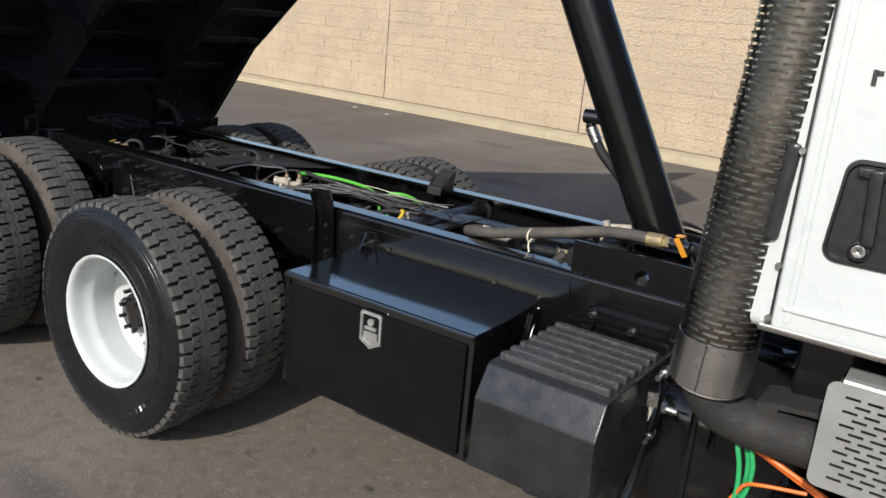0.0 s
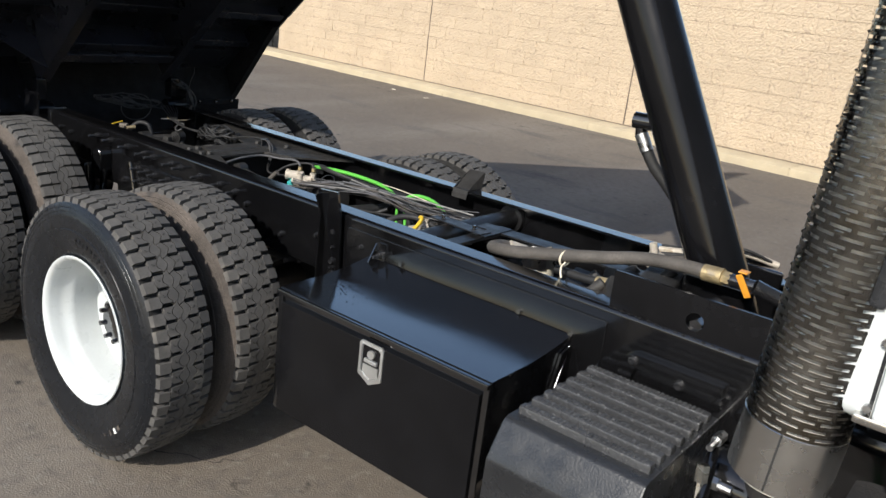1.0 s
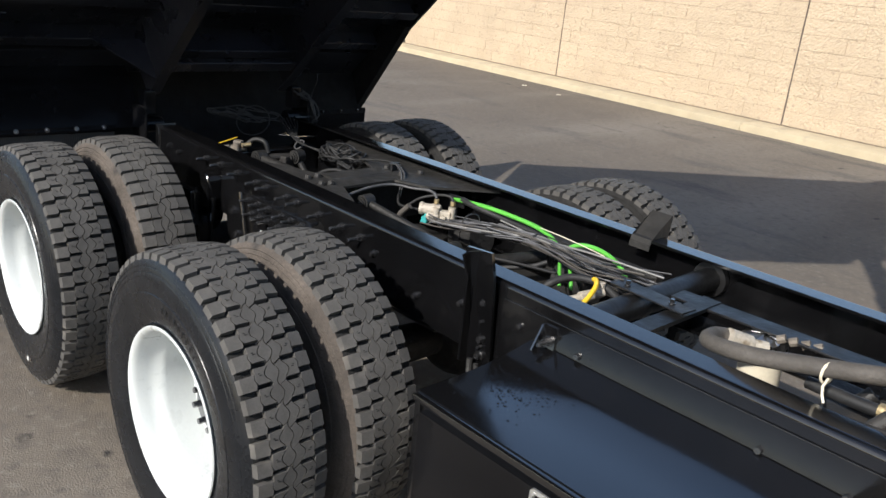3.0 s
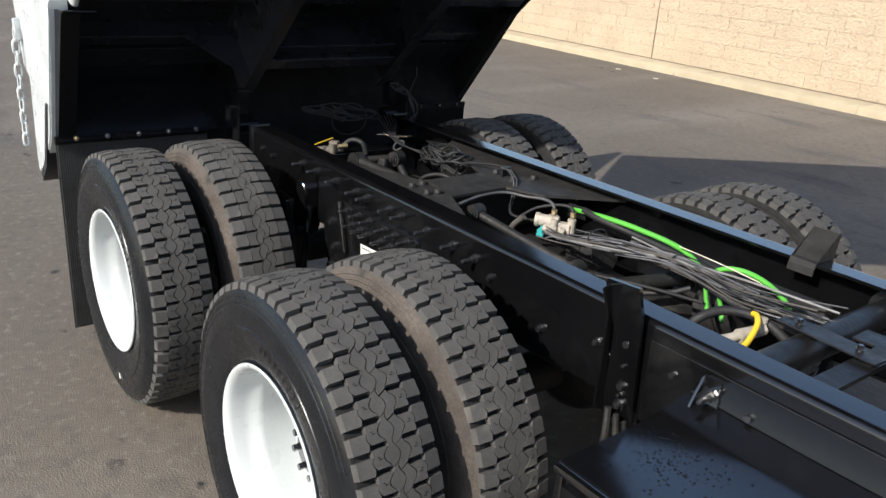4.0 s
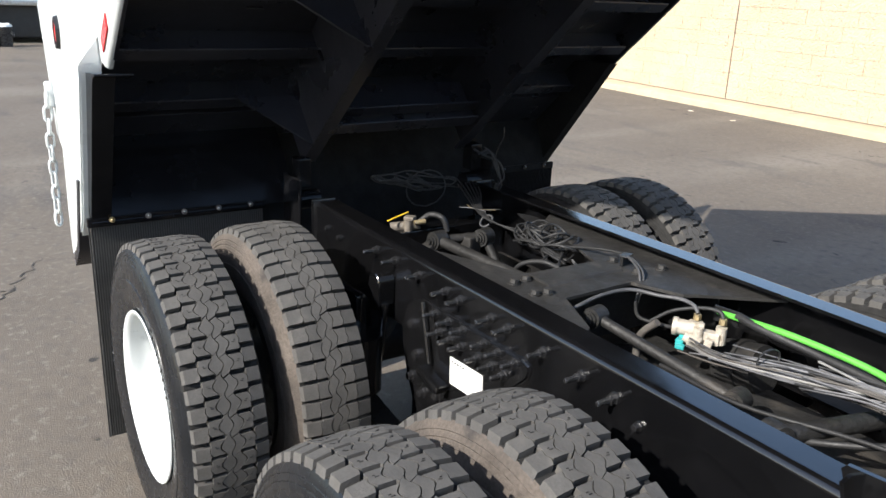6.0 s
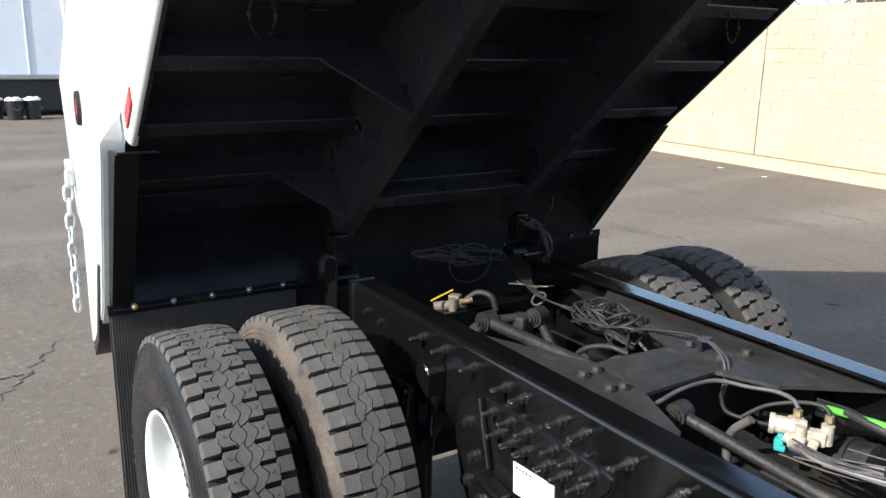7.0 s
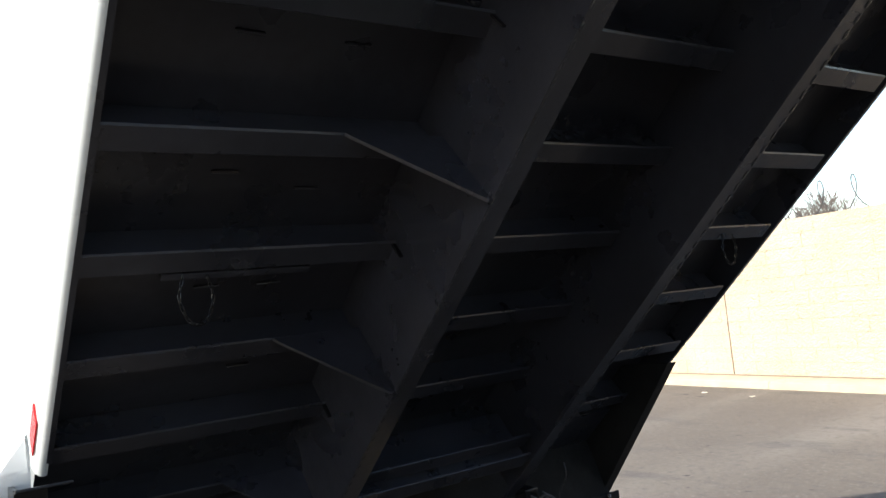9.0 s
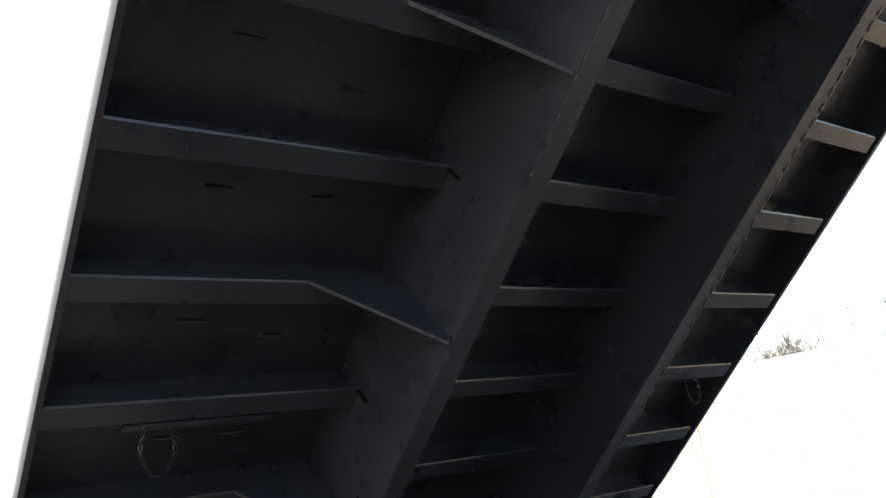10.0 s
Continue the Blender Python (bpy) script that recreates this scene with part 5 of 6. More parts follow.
lean = Matrix.Translation((STX, STY, 1.0)) @ Matrix.Rotation(radians(3.4), 4, "Y") @ Matrix.Translation((-STX, -STY, -1.0))
stack.matrix_basis = lean

# cab: side, rear corner, door with seam, handle, hinge screws
bm = B()
box(bm, (3.15, 0, 2.02), (1.46, 1.98, 1.70), None, 0.035, 4)
cab = part("cab", bm, WHITE, truck, "white-painted steel truck cab")
bm = B()
box(bm, (3.02, -0.998, 1.90), (1.02, 0.022, 1.42), None, 0.010, 2)
cdoor = part("door", bm, WHITE, cab, "white cab door")
bm = B()
box(bm, (2.545, -1.010, 1.90), (0.016, 0.006, 1.38), None, 0.0028)
box(bm, (3.02, -1.012, 1.245), (0.98, 0.008, 0.012), None, 0.003)
part("pressed_line", bm, WHITE, cdoor)
bm = B()
box(bm, (2.504, -0.989, 1.90), (0.007, 0.008, 1.42), None, 0.002)
box(bm, (3.02, -0.989, 1.184), (1.03, 0.008, 0.007), None, 0.002)
part("door_seal", bm, PLASTIC, cab)
bm = B()
box(bm, (3.02, -0.992, 1.185), (1.08, 0.03, 0.02), None, 0.006)
part("sill_trim", bm, STEEL, cab)
HX, HZ = 2.648, 1.505
bm = B()
o = []
for cx, cz, a0 in ((0.088, 0.078, 0), (-0.018, 0.078, 90), (-0.030, -0.092, 180), (0.078, -0.092, 270)):
    o += [(cx + 0.034 * math.cos(radians(a0 + k * 15)), cz + 0.034 * math.sin(radians(a0 + k * 15))) for k in range(7)]
rings = []
for depth, f in ((-1.0, 1.0), (-1.012, 1.0), (-1.017, 0.975), (-1.0175, 0.92), (-1.0125, 0.88)):
    rings.append([bm.verts.new((HX + 0.03 + (x - 0.03) * f, depth, HZ + z * f)) for x, z in o])
for ra, rb_ in zip(rings, rings[1:]):
    for k in range(len(o)):
        bm.faces.new((ra[k], ra[(k + 1) % len(o)], rb_[(k + 1) % len(o)], rb_[k]))
bm.faces.new(rings[-1])
bmesh.ops.recalc_face_normals(bm, faces=bm.faces)
hd = part("handle", bm, HANDLE, cdoor, "black plastic recessed door handle")
bm = B()
box(bm, (HX + 0.02, -1.026, HZ + 0.01), (0.03, 0.018, 0.17), pose(0, 0, 0, 0, -4, 0), 0.008)
box(bm, (HX + 0.025, -1.022, HZ + 0.085), (0.10, 0.012, 0.022), None, 0.005)
part("grip", bm, HANDLE, hd)
bm = B()
lathe(bm, [(-1.016, 0.024), (-1.024, 0.023), (-1.026, 0.019), (-1.024, 0.017)], 28, Matrix.Translation((HX + 0.012, 0, HZ - 0.088)))
part("lock_ring", bm, HANDLE, hd)
bm = B()
lathe(bm, [(-1.020, 0.016), (-1.027, 0.015), (-1.028, 0.012), (-1.026, 0.003), (-1.024, 0.0)], 24, Matrix.Translation((HX + 0.012, 0, HZ - 0.088)))
part("key_lock", bm, ZINC, hd)
bm = B()
for k in range(5):
    box(bm, (2.612 + k * 0.034, -1.0105, 1.79), (0.010, 0.003, 0.034))
    box(bm, (2.622 + k * 0.034, -1.0105, 1.79 + 0.01 * (-1) ** k), (0.012, 0.003, 0.010))
part("badge", bm, INK, cdoor, "row of dark raised badge marks", smooth=0)
for z in (1.208, 1.34, 1.614):
    bm = B()
    rod(bm, (2.50, -0.99, z), (2.50, -1.004, z), 0.008, seg=8)
    part("screw", bm, ZINC, cab)
bm = B()
box(bm, (2.474, -0.993, 1.512), (0.034, 0.03, 0.235), pose(0, 0, 0, 0, 3, 0), 0.012)
part("rubber_vent", bm, PLASTIC, cab, "black rubber vent strip")
bm = B()
box(bm, (3.2, 0, 1.1), (1.3, 1.6, 0.3), None, 0.02)
box(bm, (2.85, 0.0, 0.72), (1.1, 1.1, 0.5), None, 0.05)
part("under_cab", bm, FRAMEBLACK, cab)
bm = B()
box(bm, (3.6, 0, 0.9), (1.6, 0.8, 0.5), None, 0.1)
part("engine_underside", bm, GRIMY, truck)
# made-up filler, hides the sunlit ground under the cab
bm = B()
box(bm, (2.06, 0, 0.49), (0.70, 1.06, 0.46), None, 0.09, 4)
for x in (1.86, 2.06, 2.26):
    box(bm, (x, 0, 0.49), (0.025, 1.09, 0.49), None, 0.01)
part("transmission_case", bm, FRAMEBLACK, truck, "added black filler under the rails")

# perforated guard and coloured air lines under the cab
def slotted_plate(bm, w, h, margin, rows_, cols_, thick):
    """A sheet with round corners and staggered slots cut through it, in x and z."""
    x0, x1, z0, z1 = margin, w - margin, margin * 0.7, h - margin * 0.7
    dz, dx = (z1 - z0) / rows_, (x1 - x0) / cols_

    def face(pts):
        bm.faces.new([bm.verts.new((x, 0, z)) for x, z in pts])

    def cell(xa, xb, za, zb):
        face(((xa, za), (xb, za), (xb, zb), (xa, zb)))
    for i in range(rows_):
        za, zb = z0 + i * dz, z0 + (i + 1) * dz
        s0, s1 = za + 0.30 * dz, zb - 0.30 * dz
        cell(x0, x1, za, s0)
        cell(x0, x1, s1, zb)
        cuts = [x0]
        for j in range(cols_):
            xa = x0 + j * dx + (0.5 * dx if i % 2 else 0)
            if xa + 0.86 * dx < x1:
                cuts += [xa + 0.16 * dx, xa + 0.86 * dx]
        cuts.append(x1)
        for xa, xb in zip(cuts[::2], cuts[1::2]):
            cell(xa, xb, s0, s1)
    r = margin * 0.7

    def corner(cx, cz, a0):
        return [(cx + r * math.cos(a0 + k * math.pi / 12), cz + r * math.sin(a0 + k * math.pi / 12)) for k in range(7)]
    cell(r, x1, 0, z0)
    cell(r, x1, z1, h)
    cell(0, x0, z0, z1)
    cell(x1, w, 0, h)
    face([(r, z0)] + corner(r, r, math.pi))
    face([(r, z1)] + corner(r, h - r, math.pi / 2))
    bmesh.ops.remove_doubles(bm, verts=bm.verts, dist=0.0003)
    bmesh.ops.recalc_face_normals(bm, faces=bm.faces)
    geo = bmesh.ops.extrude_face_region(bm, geom=bm.faces[:])
    for v in geo["geom"]:
        if isinstance(v, bmesh.types.BMVert):
            v.co.y += thick
    bmesh.ops.recalc_face_normals(bm, faces=bm.faces)


bm = B()
W0, W1, V0, V1 = 2.661, 3.2, 0.828, 1.103
gy = -1.0
slotted_plate(bm, W1 - W0, V1 - V0, 0.034, 13, 10, 0.0012)
for v in bm.verts:
    v.co += Vector((W0, gy, V0))
bmesh.ops.recalc_face_normals(bm, faces=bm.faces)
prism(bm, [(gy + 0.0015, V1 - 0.0025), (gy + 0.006, V1 + 0.006), (gy + 0.02, V1 + 0.010), (gy + 0.09, V1 + 0.012), (gy + 0.09, V1 + 0.010), (gy + 0.02, V1 + 0.008), (gy + 0.008, V1 + 0.004)], "x", W0 + 0.03, W1)
guard = part("muffler_guard", bm, BRUSHED, truck, "perforated bright stainless muffler guard", smooth=0)
# dark sheet added behind the slots, so they read as shaded
bm = B()
box(bm, (2.93, gy + 0.016, 0.945), (0.50, 0.004, 0.25), None, 0.001)
part("guard_liner", bm, WRAP, guard)
bm = B()
rod(bm, (2.67, -0.86, 0.94), (3.3, -0.86, 0.94), 0.118, seg=32)
part("muffler", bm, WRAP, guard)
bm = B()
rod(bm, (2.60, -0.75, 0.57), (3.3, -0.75, 0.57), 0.13, seg=32)
bmesh.ops.create_uvsphere(bm, u_segments=24, v_segments=12, radius=0.13, matrix=Matrix.Translation((2.60, -0.75, 0.57)) @ Matrix.Diagonal((0.4, 1, 1, 1)))
part("air_tank", bm, BLACK, truck, "black air tank under the cab")
for k, m in enumerate((ORANGE, ORANGE, DEEPGREEN, DEEPGREEN, DEEPGREEN, ORANGE)):
    y = -0.85 - 0.014 * (k % 3)
    if k == 5:
        pts = [(2.46, y, 0.60), (2.487, y, 0.655), (2.51, y - 0.01, 0.70), (2.55, y - 0.02, 0.722), (2.66, y, 0.735)]
    elif m is ORANGE:
        pts = [(2.43, y + 0.05, 0.84), (2.46, y, 0.812 + 0.012 * k), (2.55, y, 0.778 + 0.012 * k), (2.65, y, 0.738 + 0.016 * k), (2.75, y, 0.70 + 0.016 * k)]
    else:
        g = 0.016 * (k - 2)
        pts = [(2.455 + g, y + 0.03, 0.84), (2.47 + g, y, 0.80), (2.485 + g, y, 0.74), (2.49 + g * 0.6, y, 0.66), (2.47, y, 0.58)]
    line("air_line", pts, 0.0072 if k < 5 else 0.0055, m, "orange air line" if m is ORANGE else "green air line")

# ---- the raised bed: x runs up the floor, z away from its underside ----
TH = radians(41.5)
BED = Matrix.Translation((-1.735, 0, 1.565)) @ Matrix.Rotation(-TH, 4, "Y")
UN = BED.inverted()
BLEN, BTOP = 3.45, 1.25
bm = B()
box(bm, (BLEN / 2 - 0.3, 0.04, 0.106), (BLEN + 0.6, 2.32, 0.008))
bed = part("dump_bed", bm, BEDBLACK, truck, "raised dump bed, black beneath and white outside")
bed.matrix_basis = BED
for s in (-1, 1):
    bm = B()
    e = 0.0 if s < 0 else 0.085
    if s < 0:
        o = [(1.118, 0.0), (1.126, -0.003), (1.135, 0.0), (1.143, 0.010), (1.148, 0.030), (1.151, 0.10), (1.152, 0.50)]
        inside = [(1.118, BTOP - 0.1), (1.118, 0.112)]
        rim = [(1.153, BTOP - 0.006), (1.147, BTOP), (1.11, BTOP)]
    else:
        o = [(1.210, 0.0), (1.213, -0.004), (1.219, 0.004), (1.224, 0.022), (1.229, 0.055), (1.228, 0.10), (1.238, 0.16), (1.24, 0.24)]
        inside = [(1.19, BTOP - 0.14), (1.19, 0.16), (1.17, 0.112), (1.210, 0.112)]
        rim = [(1.24, BTOP - 0.06), (1.225, BTOP), (1.15, BTOP), (1.15, BTOP - 0.1)]
    o += rim + inside
    prism(bm, [(s * y, z) for y, z in o], "x", -0.072 if s < 0 else 0.03, BLEN)
    bmesh.ops.recalc_face_normals(bm, faces=bm.faces)
    part("side_panel", bm, WHITE, bed, "white-painted steel bed side with a rolled lower edge", smooth=50)
    bm = B()
    prism(bm, [(s * (y + e), z) for y, z in ((1.112, -0.004), (1.124, -0.004), (1.124, 0.102), (1.112, 0.102))], "x", -0.02 if s < 0 else -0.30, BLEN)
    bmesh.ops.recalc_face_normals(bm, faces=bm.faces)
    part("edge_rail", bm, BEDBLACK, bed)
bm = B()
box(bm, (BLEN - 0.02, 0, 0.75), (0.04, 2.36, 1.28), None, 0.008)
box(bm, (BLEN + 0.35, 0, 1.38), (0.75, 2.3, 0.02), None, 0.006)
part("headboard", bm, WHITE, bed, "white headboard with a cab shield")
bm = B()
box(bm, (BLEN + 0.03, 0, -0.05), (0.06, 0.5, 0.3), None, 0.01)
part("hoist_bracket", bm, BEDBLACK, bed)

# cross bearers: folded channels; each row in three lengths
for k in range(-1, 12):
    u = -0.004 + 0.305 * k
    o = [(u - 0.030, 0.002), (u - 0.028, 0.0), (u + 0.026, 0.0), (u + 0.030, 0.0035), (u + 0.030, 0.006), (u + 0.004, 0.008), (u + 0.004, 0.1), (u - 0.002, 0.1), (u - 0.002, 0.008), (u - 0.030, 0.006)]
    spans = ((-1.112, -0.402), (-0.388, 0.388), (0.402, 1.175))
    for a, b in spans:
        bm = B()
        prism(bm, o, "y", a, b)
        bmesh.ops.recalc_face_normals(bm, faces=bm.faces)
        part("cross_bearer", bm, BEDBLACK, bed, smooth=0)
# weld tacks, short stiffeners
rt = random.Random(8)
for k in range(0, 9):
    for s in (-1, 1):
        for j in range(2):
            u, y = 0.13 + 0.305 * k + rt.uniform(-0.02, 0.05), s * (0.62 + 0.22 * j + rt.uniform(-0.04, 0.04))
            bm = B()
            box(bm, (u, y, 0.098), (0.006, 0.06, 0.008), pose(0, 0, 0, 0, 0, rt.uniform(-3, 3)), 0.002, 1)
            part("stitch_weld", bm, BEDBLACK, bed)
for s in (-1, 1):
    bm = B()
    prism(bm, [(s * 0.402, -0.222), (s * 0.344, -0.222), (s * 0.344, -0.212), (s * 0.392, -0.212), (s * 0.392, 0.1), (s * 0.402, 0.1)], "x", -0.42, BLEN - 0.02)
    bmesh.ops.recalc_face_normals(bm, faces=bm.faces)
    part("long_sill", bm, BEDBLACK, bed, "deep black steel sill under the bed")
    bm = B()
    for i in range(90):
        bmesh.ops.create_icosphere(bm, subdivisions=1, radius=0.0045, matrix=Matrix.Translation((-0.3 + i * 0.04, s * 0.396, -0.2235)) @ Matrix.Diagonal((3.6, 1, 0.5, 1)))
    tagged(part("weld_bead", bm, BEDBLACK, bed), kind="stuff")
for k in (-0.278, 0.332, 0.942, 1.550, 2.160, 2.770):
    for s in (-1, 1):
        bm = B()
        prism(bm, [(s * 0.403, 0.0), (s * 0.645, -0.003), (s * 0.635, -0.016), (s * 0.41, -0.222), (s * 0.403, -0.222)], "x", k - 0.004, k + 0.004)
        bmesh.ops.recalc_face_normals(bm, faces=bm.faces)
        part("gusset", bm, BEDBLACK, bed, "triangular gusset between bearer and sill", smooth=0)
# vertical end stiffener of each bearer at the sill
for k in range(-1, 12):
    bm = B()
    box(bm, (0.018 + 0.305 * k, -0.408, -0.02), (0.006, 0.012, 0.05), None, 0.002)
    part("bearer_clip", bm, FRAMEBLACK, bed)
# front plate between the sills near the hinge
bm = B()
box(bm, (-0.22, 0, -0.10), (0.012, 0.70, 0.2), None, 0.002)
part("sill_tie", bm, BEDBLACK, bed)
for u, w, n_ in ((-0.205, 0.07, -0.205), (-0.15, 0.06, -0.165)):
    bm = B()
    box(bm, (u, 0, n_), (w, 0.68, 0.010), None, 0.003)
    part("tie_flange", bm, BEDBLACK, bed)


def bed_world(name, bm, material, label="", smooth=35.0):
    """A part of the bed drawn in the yard's own axes."""
    ob = part(name, bm, material, bed, label, smooth)
    ob.matrix_basis = UN
    return ob


# lower apron plates beside the sills, and the hinge
for s in (-1, 1):
    bm = B()
    y0, y1 = s * (0.41 if s < 0 else 0.47), s * (1.20 if s < 0 else 1.135)
    if s < 0:
        # a rolled sheet from the flap bar up to the bed's floor, behind the last bearer
        curve = [(-1.972, 0.945), (-2.008, 1.015), (-2.053, 1.09), (-2.105, 1.16), (-2.16, 1.23), (-2.22, 1.295)]
        prism(bm, curve + [(x - 0.012, z) for x, z in curve[::-1]], "y", y0, y1)
        # side plate with its folded lip
        prism(bm, [(-1.722, 1.505), (-1.745, 1.475), (-2.005, 0.945), (-2.03, 0.945), (-2.23, 1.31), (-1.95, 1.50)], "y", y1, y1 + 0.012)
        prism(bm, [(-1.722, 1.505), (-1.745, 1.475), (-2.005, 0.945), (-1.985, 0.940), (-1.728, 1.470), (-1.708, 1.498)], "y", y1, y1 + 0.07)
        box(bm, (-1.725, s * 1.14, 1.498), (0.10, 0.12, 0.008), pose(0, 0, 0, 0, -12, 0), 0.002)
    else:
        curve = [(-2.132, 0.945), (-2.15, 1.0), (-2.175, 1.06), (-2.205, 1.13), (-2.24, 1.20)]
        prism(bm, curve + [(x - 0.012, z) for x, z in curve[::-1]], "y", y0, 1.10)
        prism(bm, [(-1.722, 1.505), (-1.745, 1.475), (-2.165, 0.945), (-2.32, 0.945), (-2.45, 1.22), (-2.25, 1.42), (-1.95, 1.50)], "y", 1.085, 1.10)
        prism(bm, [(-1.722, 1.505), (-1.745, 1.475), (-2.165, 0.945), (-2.19, 0.96), (-1.77, 1.50)], "y", 1.10, y1)
    bmesh.ops.recalc_face_normals(bm, faces=bm.faces)
    # far apron is coloured black for shade, the near one keeps its gloss
    bed_world("apron", bm, HOIST if s < 0 else SHADEBLACK, "black steel apron under the bed's tail, glossy on the near side")
    bm = B()
    rod(bm, (-1.85, s * 0.36, 0.98), (-1.85, s * 0.47, 0.98), 0.04, seg=20)
    box(bm, (-1.87, s * 0.42, 1.09), (0.07, 0.06, 0.12), None, 0.008)
    box(bm, (-1.86, s * 0.465, 0.98), (0.16, 0.014, 0.20), None, 0.006)
    bed_world("hinge", bm, HOIST)
    # mud flap, ribbed; the far one's ribs, bar and bolts darkened for shade
    bm = B()
    fx, fy = (0.0, 0.0) if s < 0 else (-0.11, -0.09)
    box(bm, (-1.998 + fx, s * (0.875 + fy), 0.50), (0.008, 0.67, 0.90))
    flap = part("mud_flap", bm, MAT_RUBBER, truck, "black ribbed rubber mud flap behind the wheels", smooth=0)
    bm = B()
    box(bm, (0, 0, 0), (0.006, 0.0042, 0.89))
    rib = part("rib", bm, FLAPRIB if s < 0 else SHADEBLACK, flap, smooth=0)
    rib.matrix_basis = Matrix.Translation((-1.992 + fx, s * (0.545 + fy), 0.50))
    for i in range(1, 74):
        shared("rib", rib, flap, Matrix.Translation((-1.992 + fx, s * (0.545 + fy + i * 0.009), 0.50)))
    bm = B()
    box(bm, (-1.985 + fx, s * (0.875 + fy), 0.945), (0.022 if s < 0 else 0.012, 0.68 if s < 0 else 0.655, 0.035), None, 0.004)
    part("flap_bar", bm, HOIST if s < 0 else SHADEBLACK, flap)
    first_bolt = None
    for y in (0.60 + fy, 0.73 + fy, 0.865 + fy, 1.0 + fy, 1.13 + fy):
        bm = B()
        bmesh.ops.create_uvsphere(bm, u_segments=12, v_segments=8, radius=0.0075, matrix=Matrix.Translation((-1.968 + fx, s * y, 0.952)))
        rod(bm, (-1.975 + fx, s * y, 0.952), (-1.968 + fx, s * y, 0.952), 0.011, seg=12)
        part("flap_bolt", bm, BOLT if s > 0 else BRASS if y > 1.1 else ZINC, flap)
    # rear corner post, white
    bm = B()
    prism(bm, [(-1.81, 1.53), (-1.82, 1.475), (-2.03, 0.945), (-2.16, 0.80), (-2.33, 0.72), (-2.345, 0.80), (-2.32, 1.16), (-2.42, 1.20), (-2.48, 1.42), (-2.68, 2.05), (-2.76, 2.45), (-2.62, 2.55), (-2.05, 2.0), (-1.82, 1.62)], "y", s * 1.15, s * 1.222)
    bmesh.ops.recalc_face_normals(bm, faces=bm.faces)
    if s > 0:
        bm.free()
        bm = B()
        prism(bm, [(0.06, 0.14), (-0.50, 0.14), (-0.62, 0.5), (-0.50, 1.25), (0.06, 1.25)], "x", 1.16, 1.22)
        for v in bm.verts:
            v.co = BED @ Vector((v.co.y, v.co.x, v.co.z))
        bmesh.ops.recalc_face_normals(bm, faces=bm.faces)
    bmesh.ops.bevel(bm, geom=[e for e in bm.edges if e.calc_length() > 0.07], offset=0.006, segments=2, affect="EDGES")
    if s < 0:
        # the post's face runs out into the side above the marker light
        for z in (1.68, 2.0):
            bmesh.ops.bisect_plane(bm, geom=bm.verts[:] + bm.edges[:] + bm.faces[:], plane_co=(0, 0, z), plane_no=(0, 0, 1))
        edge = Vector((0.856, 0, 0.518))
        foot = Vector((-1.82, -1.2, 1.62))
        bmesh.ops.bisect_plane(bm, geom=bm.verts[:] + bm.edges[:] + bm.faces[:], plane_co=foot - edge * 0.18, plane_no=edge)
        for v in bm.verts:
            if v.co.y < -1.19:
                rise = max(0, (v.co.z - 1.68) / 0.32)
                run = (1 + (v.co - foot).dot(edge) / 0.18) * min(1, max(0, (v.co.z - 1.54) / 0.08))
                v.co.y += 0.068 * min(1, max(0, rise, run))
    post = bed_world("rear_post", bm, WHITE, "white-painted rear corner post")
    if s > 0:
        continue
    bm = B()
    prism(bm, [(-2.03, 1.10), (-2.0, 1.10), (-2.13, 0.80), (-2.25, 0.70), (-2.27, 0.73), (-2.16, 0.82)], "y", s * 1.160, s * 1.228)
    bmesh.ops.recalc_face_normals(bm, faces=bm.faces)
    bed_world("post_edge", bm, BEDBLACK)
    # tail light in a black grommet, red reflector strip
    bm = B()
    lathe(bm, [(s * 1.228, 0.0), (s * 1.234, 0.02), (s * 1.232, 0.034), (s * 1.215, 0.036)], 28, Matrix.Translation((-2.12, 0, 1.61)) @ Matrix.Diagonal((0.62, 1, 1.25, 1)))
    bed_world("marker_light", bm, RED, "oval red marker light")
    bm = B()
    lathe(bm, [(s * 1.215, 0.033), (s * 1.236, 0.036), (s * 1.236, 0.044), (s * 1.215, 0.048)], 28, Matrix.Translation((-2.12, 0, 1.61)) @ Matrix.Diagonal((0.62, 1, 1.25, 1)))
    bed_world("grommet", bm, PLASTIC)
bm = B()
quad = [(-0.015, -1.1475, 0.022), (0.015, -1.1505, 0.058), (0.135, -1.1505, 0.058), (0.105, -1.1475, 0.022)]
a = [bm.verts.new(p) for p in quad]
b = [bm.verts.new((x, y - 0.004, z)) for x, y, z in quad]
bm.faces.new(a)
bm.faces.new(b)
for k in range(4):
    bm.faces.new((a[k], a[(k + 1) % 4], b[(k + 1) % 4], b[k]))
bmesh.ops.recalc_face_normals(bm, faces=bm.faces)
part("reflector", bm, RED, bed, "red reflective strip", smooth=0)
bm = B()
box(bm, (-0.65, 0, 0.80), (0.03, 2.30, 1.2), pose(0, 0, 0, 0, 15, 0), 0.006)
part("tailgate", bm, WHITE, bed)
bm = B()
box(bm, (-0.62, 0, 0.06), (0.42, 2.30, 0.07), None, 0.006)
part("tail_beam", bm, BEDBLACK, bed)
# added sheet closing the view under the tail, black for the shade there
bm = B()
prism(bm, [(-2.30, 1.30), (-1.99, 0.72), (-1.96, 0.72), (-2.26, 1.30)], "y", -0.60, 0.60)
bmesh.ops.recalc_face_normals(bm, faces=bm.faces)
bed_world("middle_apron", bm, SHADEBLACK)


